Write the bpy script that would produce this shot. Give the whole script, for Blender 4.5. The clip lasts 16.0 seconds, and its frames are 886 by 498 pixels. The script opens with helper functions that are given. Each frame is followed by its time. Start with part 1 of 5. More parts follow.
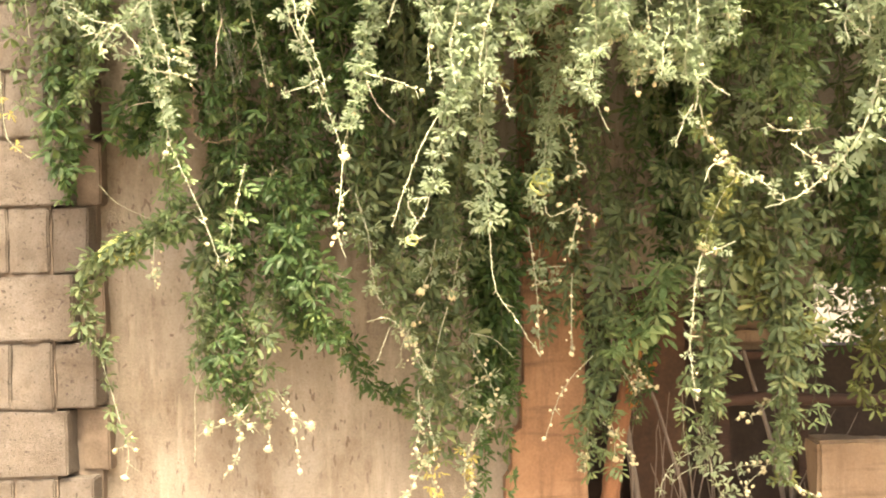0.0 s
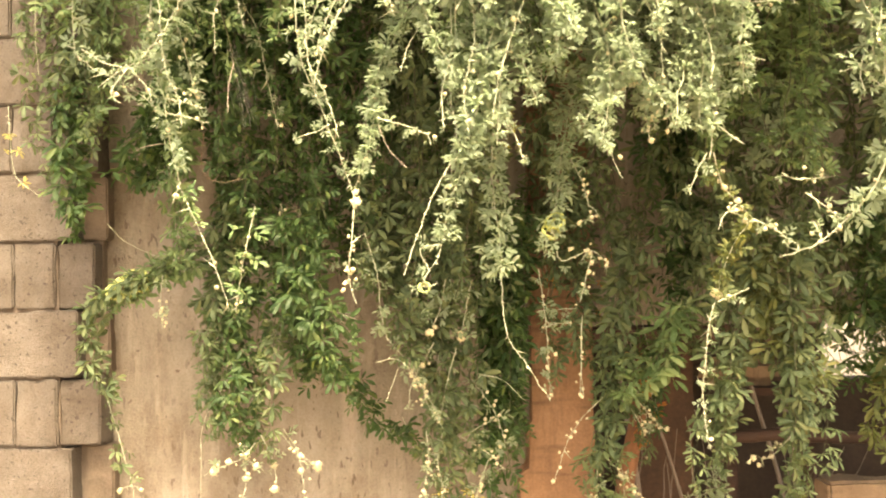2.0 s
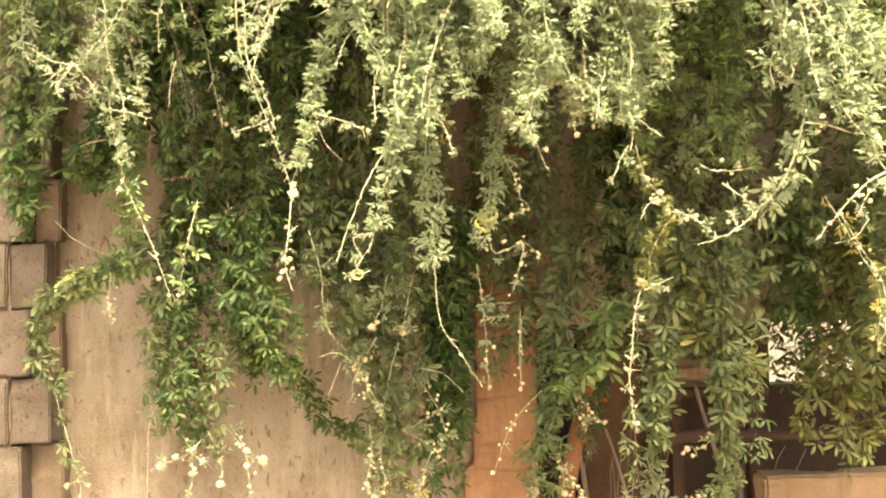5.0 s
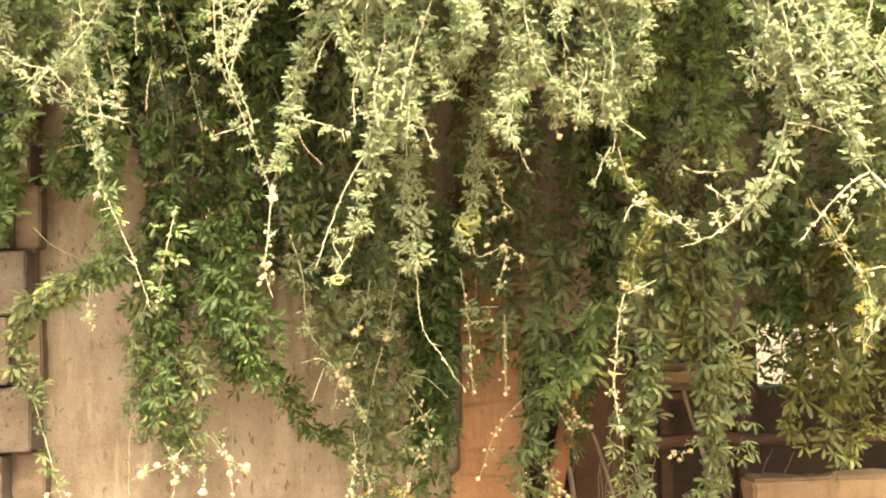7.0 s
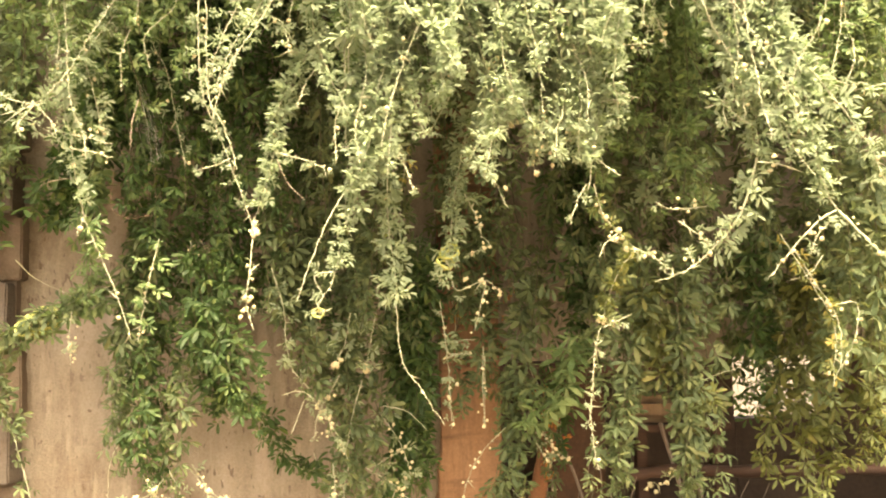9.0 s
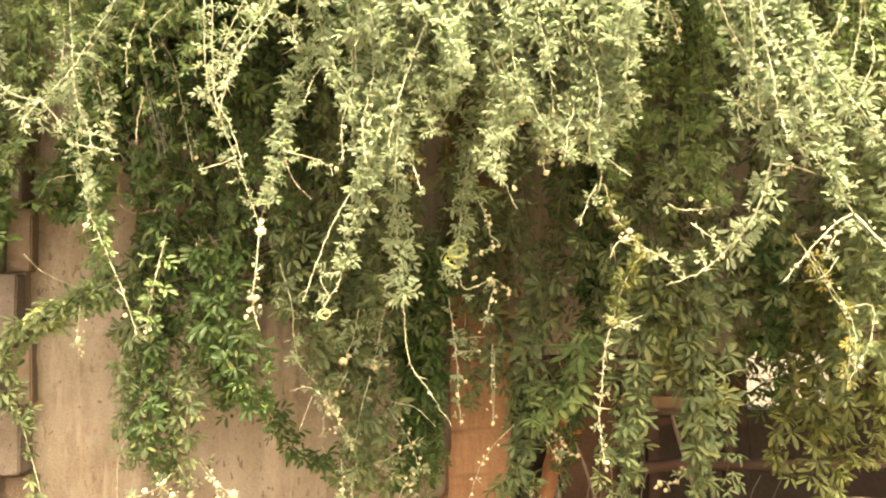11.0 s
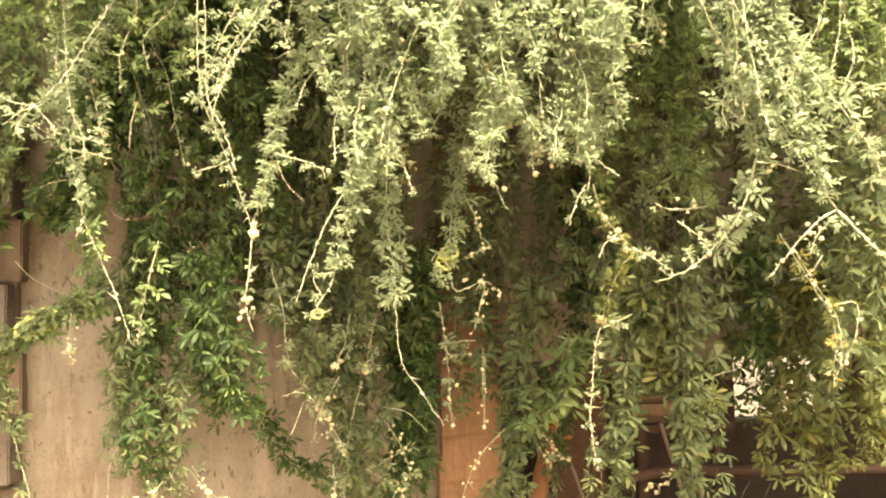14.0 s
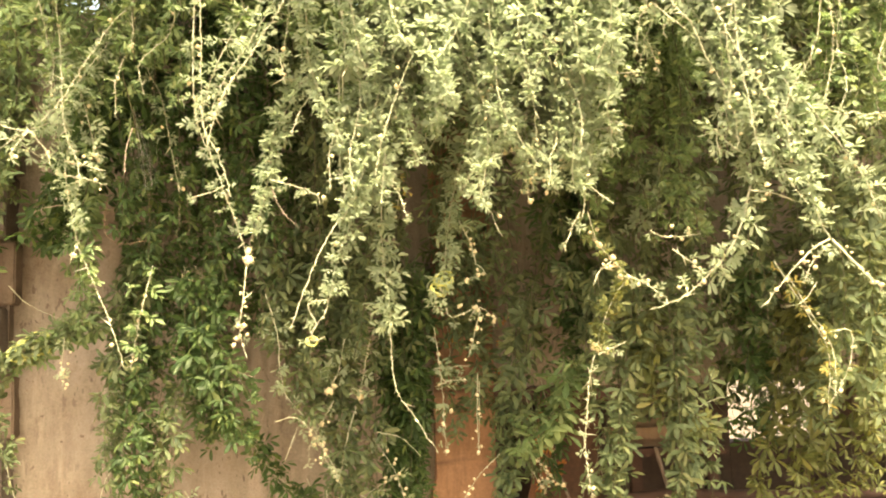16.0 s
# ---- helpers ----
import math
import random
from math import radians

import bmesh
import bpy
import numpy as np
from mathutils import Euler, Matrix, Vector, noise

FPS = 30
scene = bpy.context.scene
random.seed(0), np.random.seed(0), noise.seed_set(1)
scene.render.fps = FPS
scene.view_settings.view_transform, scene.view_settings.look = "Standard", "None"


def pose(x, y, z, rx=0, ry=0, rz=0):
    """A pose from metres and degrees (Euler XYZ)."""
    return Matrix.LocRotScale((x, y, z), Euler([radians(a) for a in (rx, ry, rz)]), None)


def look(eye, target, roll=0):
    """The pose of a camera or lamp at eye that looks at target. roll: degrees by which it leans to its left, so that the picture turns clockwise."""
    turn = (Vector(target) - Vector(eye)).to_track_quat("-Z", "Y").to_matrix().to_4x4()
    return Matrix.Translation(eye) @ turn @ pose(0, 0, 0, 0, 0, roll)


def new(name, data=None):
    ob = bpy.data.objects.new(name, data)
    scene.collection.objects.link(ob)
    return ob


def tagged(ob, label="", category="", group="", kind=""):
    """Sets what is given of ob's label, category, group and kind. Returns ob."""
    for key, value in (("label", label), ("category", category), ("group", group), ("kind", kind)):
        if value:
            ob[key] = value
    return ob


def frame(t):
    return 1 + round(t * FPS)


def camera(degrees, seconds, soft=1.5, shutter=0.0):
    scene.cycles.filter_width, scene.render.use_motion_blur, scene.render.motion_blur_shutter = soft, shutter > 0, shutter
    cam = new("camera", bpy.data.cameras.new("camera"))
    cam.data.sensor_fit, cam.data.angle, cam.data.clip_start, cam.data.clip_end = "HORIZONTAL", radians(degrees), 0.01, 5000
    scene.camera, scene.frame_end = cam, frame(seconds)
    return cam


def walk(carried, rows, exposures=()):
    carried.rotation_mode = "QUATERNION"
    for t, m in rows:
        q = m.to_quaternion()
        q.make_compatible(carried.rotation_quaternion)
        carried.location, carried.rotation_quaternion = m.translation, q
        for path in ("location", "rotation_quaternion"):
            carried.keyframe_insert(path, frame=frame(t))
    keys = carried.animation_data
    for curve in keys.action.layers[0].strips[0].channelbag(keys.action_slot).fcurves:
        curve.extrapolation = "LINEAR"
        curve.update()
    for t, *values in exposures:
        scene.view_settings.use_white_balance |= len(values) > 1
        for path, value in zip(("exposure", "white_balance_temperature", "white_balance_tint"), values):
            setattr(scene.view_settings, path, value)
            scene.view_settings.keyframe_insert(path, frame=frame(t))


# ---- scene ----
EXPOSURE, KELVIN, TINT = 2.84, 9500, 7
cam = camera(50.0, 16.0, soft=2.0)
# seconds, eye, point looked at, lean
PATH = [
    (0, (-0.004, 0.001, 1.54), (-0.002, 2.001, 1.537), -1.4),
    (0.5, (0.006, 0.001, 1.57), (-0.007, 2.001, 1.554), -1.5),
    (1, (0.0, 0.005, 1.562), (-0.019, 2.005, 1.561), -1.6),
    (1.5, (-0.02, 0.007, 1.572), (-0.045, 2.006, 1.591), -1.5),
    (2, (-0.029, 0.014, 1.609), (-0.025, 2.014, 1.636), -1.1),
    (2.5, (-0.01, 0.002, 1.619), (0.028, 2.001, 1.661), -0.8),
    (3, (0.069, -0.048, 1.541), (0.109, 1.95, 1.633), -1.1),
    (3.5, (0.065, -0.042, 1.525), (0.128, 1.954, 1.619), -1.1),
    (3.7, (0.052, -0.045, 1.526), (0.113, 1.952, 1.619), -1.0),
    (6, (0.089, -0.057, 1.515), (0.13, 1.94, 1.602), -1.4),
    (6.5, (0.093, -0.045, 1.515), (0.146, 1.952, 1.605), -1.6),
    (7, (0.092, -0.034, 1.518), (0.158, 1.962, 1.615), -1.6),
    (7.5, (0.093, -0.046, 1.515), (0.184, 1.949, 1.637), -1.6),
    (8, (0.087, -0.052, 1.53), (0.193, 1.941, 1.658), -1.3),
    (8.5, (0.105, -0.06, 1.527), (0.202, 1.932, 1.674), -1.3),
    (9, (0.095, -0.071, 1.524), (0.202, 1.92, 1.684), -1.5),
    (11.5, (0.124, -0.047, 1.589), (0.191, 1.95, 1.69), -1.1),
    (12, (0.129, -0.047, 1.571), (0.206, 1.949, 1.685), -1.4),
    (12.5, (0.111, -0.058, 1.56), (0.196, 1.937, 1.677), -1.5),
    (13, (0.106, -0.039, 1.573), (0.195, 1.956, 1.681), -1.3),
    (13.5, (0.108, -0.052, 1.588), (0.194, 1.944, 1.683), -1.0),
    (14, (0.1, -0.07, 1.525), (0.204, 1.921, 1.686), -1.6),
    (14.5, (0.096, -0.068, 1.543), (0.212, 1.922, 1.71), -1.5),
    (15, (0.102, -0.066, 1.548), (0.215, 1.923, 1.716), -1.5),
    (15.5, (0.099, -0.081, 1.56), (0.216, 1.908, 1.73), -1.3),
    (16, (0.099, -0.072, 1.549), (0.216, 1.915, 1.743), -1.5),
]
walk(cam, [(t, look(eye, target, roll)) for t, eye, target, roll in PATH],
     exposures=[(0.0, EXPOSURE + 0.07, KELVIN - 900, TINT), (0.6, EXPOSURE + 0.04, KELVIN - 550, TINT), (1.6, EXPOSURE, KELVIN, TINT), (6.0, EXPOSURE, KELVIN + 600, TINT), (16.0, EXPOSURE, KELVIN + 600, TINT)])

# ---- light: high, slightly veiled sun from the camera's side, bright sky ----
SUN = Vector((0.06, -0.50, 0.865)).normalized()
world = bpy.data.worlds.new("sky")
scene.world = world
world.use_nodes = True
wn = world.node_tree
sky = wn.nodes.new("ShaderNodeTexSky")
sky.sky_type = "NISHITA"
sky.sun_disc = False
sky.sun_elevation = math.asin(SUN.z)
sky.sun_rotation = math.atan2(SUN.x, SUN.y)
sky.dust_density = 7.0
background = next(n for n in wn.nodes if n.type == "BACKGROUND")
wn.links.new(sky.outputs[0], background.inputs[0])
background.inputs[1].default_value = 0.15
sun = new("sun", bpy.data.lights.new("sun", "SUN"))
sun.data.energy = 2.85
sun.data.angle = radians(10.0)
sun.data.color = (1.0, 0.95, 0.86)
sun.matrix_world = look(SUN * 30, (0, 0, 0))

# ---- materials ----
class Nodes:
    """A node material with short calls to add and join nodes."""

    def __init__(self, name):
        self.mat = bpy.data.materials.new(name)
        self.mat.use_nodes = True
        self.tree = self.mat.node_tree
        self.bsdf = next(n for n in self.tree.nodes if n.type == "BSDF_PRINCIPLED")
        self.out = next(n for n in self.tree.nodes if n.type == "OUTPUT_MATERIAL")

    def add(self, kind, **values):
        n = self.tree.nodes.new("ShaderNode" + kind)
        for key, v in values.items():
            n.inputs[key].default_value = v
        return n

    def link(self, a, b):
        self.tree.links.new(a, b)

    def coords(self, scale=(1, 1, 1)):
        c = self.add("TexCoord")
        m = self.add("Mapping", Scale=scale)
        self.link(c.outputs["Object"], m.inputs["Vector"])
        return m.outputs[0]

    def noise(self, scale, detail=4.0, rough=0.55, stretch=(1, 1, 1)):
        n = self.add("TexNoise", Scale=scale, Detail=detail, Roughness=rough)
        self.link(self.coords(stretch), n.inputs["Vector"])
        return n.outputs["Fac"]

    def ramp(self, fac, stops):
        r = self.add("ValToRGB")
        el = r.color_ramp.elements
        while len(el) < len(stops):
            el.new(0.5)
        for e, (at, c) in zip(el, stops):
            e.position, e.color = at, (*c, 1) if len(c) == 3 else c
        self.link(fac, r.inputs[0])
        return r.outputs[0]

    def grey(self, fac, lo, hi):
        return self.ramp(fac, [(lo, (0, 0, 0)), (hi, (1, 1, 1))])

    def mix(self, fac, a, b, how="MIX"):
        m = self.tree.nodes.new("ShaderNodeMix")
        m.data_type, m.blend_type = "RGBA", how
        for socket, v in ((m.inputs[0], fac), (m.inputs[6], a), (m.inputs[7], b)):
            if isinstance(v, (int, float)):
                socket.default_value = v
            elif isinstance(v, tuple):
                socket.default_value = (*v, 1)
            else:
                self.link(v, socket)
        return m.outputs[2]

    def bump(self, height, strength, distance):
        b = self.add("Bump", Strength=strength, Distance=distance)
        self.link(height, b.inputs["Height"])
        self.link(b.outputs[0], self.bsdf.inputs["Normal"])
        return b

    def base(self, colour, rough=0.8):
        if isinstance(colour, tuple):
            self.bsdf.inputs["Base Color"].default_value = (*colour, 1)
        else:
            self.link(colour, self.bsdf.inputs["Base Color"])
        self.bsdf.inputs["Roughness"].default_value = rough
        return self


def plaster_material():
    n = Nodes("mud_plaster")
    broad = n.noise(1.6, 5, 0.6)
    colour = n.ramp(broad, [(0.3, (0.125, 0.105, 0.083)), (0.5, (0.177, 0.155, 0.128)), (0.70, (0.239, 0.219, 0.192))])
    streak = n.noise(5.0, 5, 0.6, (1.0, 1.0, 0.14))
    colour = n.mix(n.grey(streak, 0.42, 0.66), colour, (0.239, 0.219, 0.192))
    stain = n.noise(3.2, 6, 0.65, (1.3, 1, 0.5))
    stain_mask = n.grey(stain, 0.56, 0.74)
    colour = n.mix(stain_mask, colour, (0.135, 0.104, 0.075))
    # straw marks: short upright dark pits
    pit = n.noise(62.0, 2, 0.5, (1.0, 1.0, 0.33))
    where = n.grey(n.noise(1.9, 3, 0.5), 0.40, 0.58)
    pits = n.mix(1.0, n.grey(pit, 0.62, 0.66), where, "MULTIPLY")
    colour = n.mix(pits, colour, (0.070, 0.053, 0.040))
    fine = n.noise(150.0, 3, 0.6)
    smear = n.noise(2.3, 6, 0.7, (2.2, 1, 0.35))
    colour = n.mix(n.grey(smear, 0.55, 0.72), colour, (0.388, 0.353, 0.315))
    blot = n.noise(7.0, 6, 0.7)
    colour = n.mix(n.grey(blot, 0.60, 0.72), colour, (0.130, 0.102, 0.075))
    colour = n.mix(0.35, colour, n.ramp(fine, [(0.3, (0.125, 0.100, 0.079)), (0.7, (0.258, 0.228, 0.196))]))
    # damp brown clouds and thin vertical runs left by rain
    cloud = n.noise(3.4, 7, 0.68, (1.2, 1, 0.75))
    colour = n.mix(1.0, colour, n.ramp(cloud, [(0.36, (0.660, 0.600, 0.540)), (0.50, (0.900, 0.880, 0.860)), (0.62, (1.0, 1.0, 1.0))]), "MULTIPLY")
    run = n.noise(17.0, 5, 0.7, (1.0, 1.0, 0.10))
    colour = n.mix(n.grey(run, 0.56, 0.86), colour, (0.278, 0.252, 0.217))
    speck = n.noise(46.0, 3, 0.6)
    colour = n.mix(n.grey(speck, 0.68, 0.72), colour, (0.098, 0.075, 0.058))
    n.base(colour, 0.92)
    height = n.mix(0.35, n.mix(0.6, broad, fine), n.mix(1.0, (1.0, 1.0, 1.0), pits, "DIFFERENCE"), "MULTIPLY")
    n.bump(height, 0.6, 0.012)
    return n.mat


def block_material():
    n = Nodes("concrete_block")
    info = n.add("ObjectInfo")
    tone = n.ramp(info.outputs["Random"], [(0.0, (0.068, 0.057, 0.048)), (0.5, (0.086, 0.074, 0.064)), (1.0, (0.105, 0.093, 0.082))])
    cloud = n.noise(11.0, 6, 0.7)
    colour = n.mix(n.grey(cloud, 0.42, 0.62), tone, (0.082, 0.065, 0.052))
    grit = n.noise(210.0, 3, 0.7)
    colour = n.mix(0.5, colour, n.ramp(grit, [(0.3, (0.049, 0.038, 0.031)), (0.48, (0.110, 0.092, 0.080)), (0.7, (0.162, 0.147, 0.133))]))
    pores = n.grey(n.noise(80.0, 3, 0.6), 0.60, 0.66)
    colour = n.mix(pores, colour, (0.036, 0.026, 0.021))
    wash = n.noise(5.0, 6, 0.7)
    colour = n.mix(1.0, colour, n.ramp(wash, [(0.36, (0.62, 0.57, 0.52)), (0.60, (1.0, 1.0, 1.0))]), "MULTIPLY")
    n.base(colour, 0.95)
    n.bump(n.mix(0.5, grit, cloud), 1.0, 0.010)
    return n.mat


def clay_material(name, dark, mid, light):
    n = Nodes(name)
    broad = n.noise(4.0, 5, 0.6)
    colour = n.ramp(broad, [(0.28, dark), (0.5, mid), (0.74, light)])
    streak = n.noise(26.0, 4, 0.6, (1, 1, 0.12))
    colour = n.mix(n.grey(streak, 0.5, 0.72), colour, dark)
    band = n.noise(14.0, 3, 0.55, (0.2, 0.2, 1.6))
    colour = n.mix(n.grey(band, 0.56, 0.68), colour, tuple(c * 0.7 for c in dark))
    fine = n.noise(130.0, 3, 0.6)
    colour = n.mix(0.25, colour, n.ramp(fine, [(0.3, dark), (0.7, light)]))
    n.base(colour, 0.9)
    n.bump(n.mix(0.5, streak, fine), 0.6, 0.008)
    return n.mat


def plain_material(name, low, high, scale=20.0, rough=0.85, bump=0.4, stretch=(1, 1, 1)):
    n = Nodes(name)
    big = n.noise(scale, 4, 0.6, stretch)
    small = n.noise(scale * 9, 3, 0.6, stretch)
    colour = n.mix(0.4, n.ramp(big, [(0.3, low), (0.7, high)]), n.ramp(small, [(0.3, low), (0.7, high)]))
    n.base(colour, rough)
    n.bump(n.mix(0.5, big, small), bump, 0.006)
    return n.mat


def leaf_material(name, stops, glow, gloss=0.44, through_leaf=0.40):
    """Leaf: tone by leaf and by sprig, veins and spots, a waxy sheen, and light through the blade."""
    n = Nodes(name)
    geo, info = n.add("NewGeometry"), n.add("ObjectInfo")
    blend = n.add("Math")
    blend.operation = "FRACT"
    total = n.add("Math")
    n.link(geo.outputs["Random Per Island"], total.inputs[0])
    n.link(info.outputs["Random"], total.inputs[1])
    n.link(total.outputs[0], blend.inputs[0])
    colour = n.ramp(blend.outputs[0], stops)
    spots = n.noise(120.0, 3, 0.6)
    colour = n.mix(n.grey(spots, 0.5, 0.8), colour, tuple(min(1.0, c * 1.5) for c in stops[len(stops) // 2][1]))
    n.base(colour, gloss)
    n.bsdf.inputs["Specular IOR Level"].default_value = 0.3
    n.bump(spots, 0.25, 0.002)
    thin = n.add("BsdfTranslucent")
    n.link(n.mix(0.6, colour, glow), thin.inputs["Color"])
    both = n.add("MixShader", Fac=through_leaf)
    n.link(n.bsdf.outputs[0], both.inputs[1])
    n.link(thin.outputs[0], both.inputs[2])
    n.link(both.outputs[0], n.out.inputs["Surface"])
    return n.mat


PLASTER = plaster_material()
BLOCK = block_material()
# brown staining plus the shade of the set-back faces, both in the colour
STAINED_SHADE = plain_material("stained_shade_block", (0.065, 0.047, 0.034), (0.135, 0.104, 0.08), 14.0, 0.95, 0.8)
MORTAR = plain_material("mortar", (0.075, 0.056, 0.043), (0.13, 0.10, 0.08), 40.0)
CLAY = clay_material("orange_clay", (0.10, 0.050, 0.028), (0.178, 0.098, 0.056), (0.245, 0.150, 0.094))
TIMBER = clay_material("weathered_timber", (0.085, 0.036, 0.018), (0.145, 0.064, 0.032), (0.21, 0.10, 0.052))
SANDSTONE = clay_material("sandstone", (0.112, 0.074, 0.049), (0.162, 0.112, 0.076), (0.21, 0.153, 0.107))
# mud lowered to a very dark colour, so the bay's inside stays dim
ROOM = plain_material("dark_bay_mud", (0.035, 0.022, 0.017), (0.07, 0.045, 0.032), 6.0)
STICK = plain_material("dry_stick", (0.10, 0.08, 0.068), (0.21, 0.17, 0.145), 30.0, stretch=(1, 1, 0.2))
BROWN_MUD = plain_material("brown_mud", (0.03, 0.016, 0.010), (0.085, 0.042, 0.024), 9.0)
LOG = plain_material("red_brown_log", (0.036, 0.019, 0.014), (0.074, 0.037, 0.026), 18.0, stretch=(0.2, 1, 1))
GROUND = plain_material("dry_earth", (0.17, 0.125, 0.088), (0.25, 0.195, 0.145), 3.0)
WHITEWASH = plain_material("whitewash", (0.115, 0.105, 0.097), (0.15, 0.137, 0.125), 4.0)
STEM_PALE = plain_material("pale_green_bark", (0.20, 0.22, 0.15), (0.34, 0.355, 0.265), 60.0, 0.6)
STEM_BROWN = plain_material("brown_bark", (0.10, 0.065, 0.042), (0.19, 0.13, 0.085), 60.0, 0.75)
STEM_DARK = plain_material("dark_green_bark", (0.035, 0.038, 0.018), (0.075, 0.075, 0.036), 60.0, 0.75)
STEM_PINK = plain_material("dry_twig", (0.13, 0.105, 0.082), (0.22, 0.18, 0.145), 60.0, 0.75)
PETAL = plain_material("cream_stamens", (0.45, 0.41, 0.26), (0.62, 0.57, 0.40), 90.0, 0.8, 0.2)
WEB = plain_material("web_thread", (0.25, 0.25, 0.24), (0.36, 0.36, 0.34), 50.0, 0.5, 0.0)
POD = plain_material("yellow_green_pod", (0.29, 0.32, 0.09), (0.42, 0.44, 0.16), 70.0, 0.55, 0.3)
LEAF = {
    "grey": leaf_material("grey_green_leaf", [(0.0, (0.158, 0.210, 0.138)), (0.4, (0.186, 0.236, 0.168)), (0.75, (0.208, 0.252, 0.188)), (1.0, (0.240, 0.272, 0.174))], (0.36, 0.46, 0.27), 0.75, 0.64),
    "fresh": leaf_material("fresh_green_leaf", [(0.0, (0.042, 0.082, 0.036)), (0.4, (0.083, 0.138, 0.060)), (0.7, (0.120, 0.175, 0.080)), (1.0, (0.180, 0.222, 0.100))], (0.155, 0.24, 0.065), 0.55),
    # dull and deep: darker greens that also carry some shade of the inner hedge
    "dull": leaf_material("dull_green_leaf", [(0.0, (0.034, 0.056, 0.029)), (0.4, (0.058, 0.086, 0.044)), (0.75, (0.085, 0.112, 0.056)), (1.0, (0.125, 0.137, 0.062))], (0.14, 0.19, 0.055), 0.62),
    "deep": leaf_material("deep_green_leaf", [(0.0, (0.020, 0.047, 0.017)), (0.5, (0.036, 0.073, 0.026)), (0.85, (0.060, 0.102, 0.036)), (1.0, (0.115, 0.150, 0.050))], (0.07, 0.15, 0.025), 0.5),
    "dry": leaf_material("dry_orange_leaf", [(0.0, (0.16, 0.062, 0.022)), (0.5, (0.27, 0.115, 0.035)), (1.0, (0.36, 0.20, 0.06))], (0.42, 0.20, 0.05), 0.7),
    "yellow": leaf_material("yellowing_leaf", [(0.0, (0.17, 0.155, 0.05)), (0.5, (0.25, 0.22, 0.07)), (1.0, (0.33, 0.28, 0.10))], (0.40, 0.35, 0.10), 0.65),
    "olive": leaf_material("olive_leaf", [(0.0, (0.040, 0.057, 0.021)), (0.5, (0.065, 0.082, 0.030)), (0.8, (0.090, 0.102, 0.037)), (1.0, (0.140, 0.132, 0.045))], (0.16, 0.18, 0.03), 0.58),
}

# ---- building helpers ----
def mesh_from(name, verts, faces, material, smooth=True):
    """A mesh from arrays of places and of triangles or quads."""
    verts, faces = np.asarray(verts, np.float32), np.asarray(faces, np.int32)
    me = bpy.data.meshes.new(name)
    me.vertices.add(len(verts))
    me.vertices.foreach_set("co", verts.ravel())
    me.loops.add(faces.size)
    me.loops.foreach_set("vertex_index", faces.ravel())
    me.polygons.add(len(faces))
    me.polygons.foreach_set("loop_start", np.arange(0, faces.size, faces.shape[1], dtype=np.int32))
    me.update(calc_edges=True)
    if smooth:
        me.polygons.foreach_set("use_smooth", np.ones(len(faces), bool))
    me.materials.append(material)
    me.validate()
    return me


def part(name, bm, material, parent=None, label="", smooth=False):
    me = bpy.data.meshes.new(name)
    bm.to_mesh(me)
    bm.free()
    me.materials.append(material)
    if smooth:
        for p in me.polygons:
            p.use_smooth = True
        me.set_sharp_from_angle(angle=radians(38))
    ob = new(name, me)
    ob.parent = parent
    if label:
        tagged(ob, label)
    return ob


def slab(x0, x1, y0, y1, z0, z1, cell=0.0, rough=0.0, bevel=0.0, seed=0.0):
    """A box in a bmesh, cut into cells, its faces worn by noise and its edges rounded."""
    bm = bmesh.new()
    bmesh.ops.create_cube(bm, size=1.0)
    for v in bm.verts:
        v.co = Vector((x0 + (v.co.x + 0.5) * (x1 - x0), y0 + (v.co.y + 0.5) * (y1 - y0), z0 + (v.co.z + 0.5) * (z1 - z0)))
    if bevel:
        bmesh.ops.bevel(bm, geom=bm.edges[:], offset=bevel, segments=2, affect="EDGES")
    if cell:
        for _ in range(7):
            long = [e for e in bm.edges if e.calc_length() > cell * 1.5]
            if not long:
                break
            bmesh.ops.subdivide_edges(bm, edges=long, cuts=1, use_grid_fill=True)
    if rough:
        bm.normal_update()
        for v in bm.verts:
            p = v.co * 9 + Vector((seed, seed * 1.7, 0))
            v.co += v.normal * rough * (noise.noise(p) + 0.5 * noise.noise(p * 3.1) + 0.3 * noise.noise(p * 8.7))
    return bm


def stick(points, r0, r1, sides=7, seed=0.0, wobble=0.0):
    """Verts and quads of a tapered round bar through the points."""
    pts = np.array(points, float)
    n = len(pts)
    tang = np.gradient(pts, axis=0)
    tang /= np.linalg.norm(tang, axis=1, keepdims=True) + 1e-9
    ref = np.where(np.abs(tang[:, :1]) < 0.8, [[1.0, 0, 0]], [[0, 1.0, 0]])
    side = np.cross(tang, ref)
    side /= np.linalg.norm(side, axis=1, keepdims=True)
    other = np.cross(tang, side)
    a = np.linspace(0, 2 * np.pi, sides, endpoint=False)
    r = np.linspace(r0, r1, n)
    if wobble:
        r = r * (1 + wobble * np.sin(np.arange(n) * 2.399 + seed) * np.sin(np.arange(n) * 0.73 + seed * 2))
    ring = side[:, None] * np.cos(a)[None, :, None] + other[:, None] * np.sin(a)[None, :, None]
    verts = (pts[:, None] + ring * r[:, None, None]).reshape(-1, 3)
    i = np.arange(n - 1)[:, None] * sides
    j = np.arange(sides)[None]
    k = (j + 1) % sides
    quads = np.stack([i + j, i + k, i + sides + k, i + sides + j], -1).reshape(-1, 4)
    return verts, quads


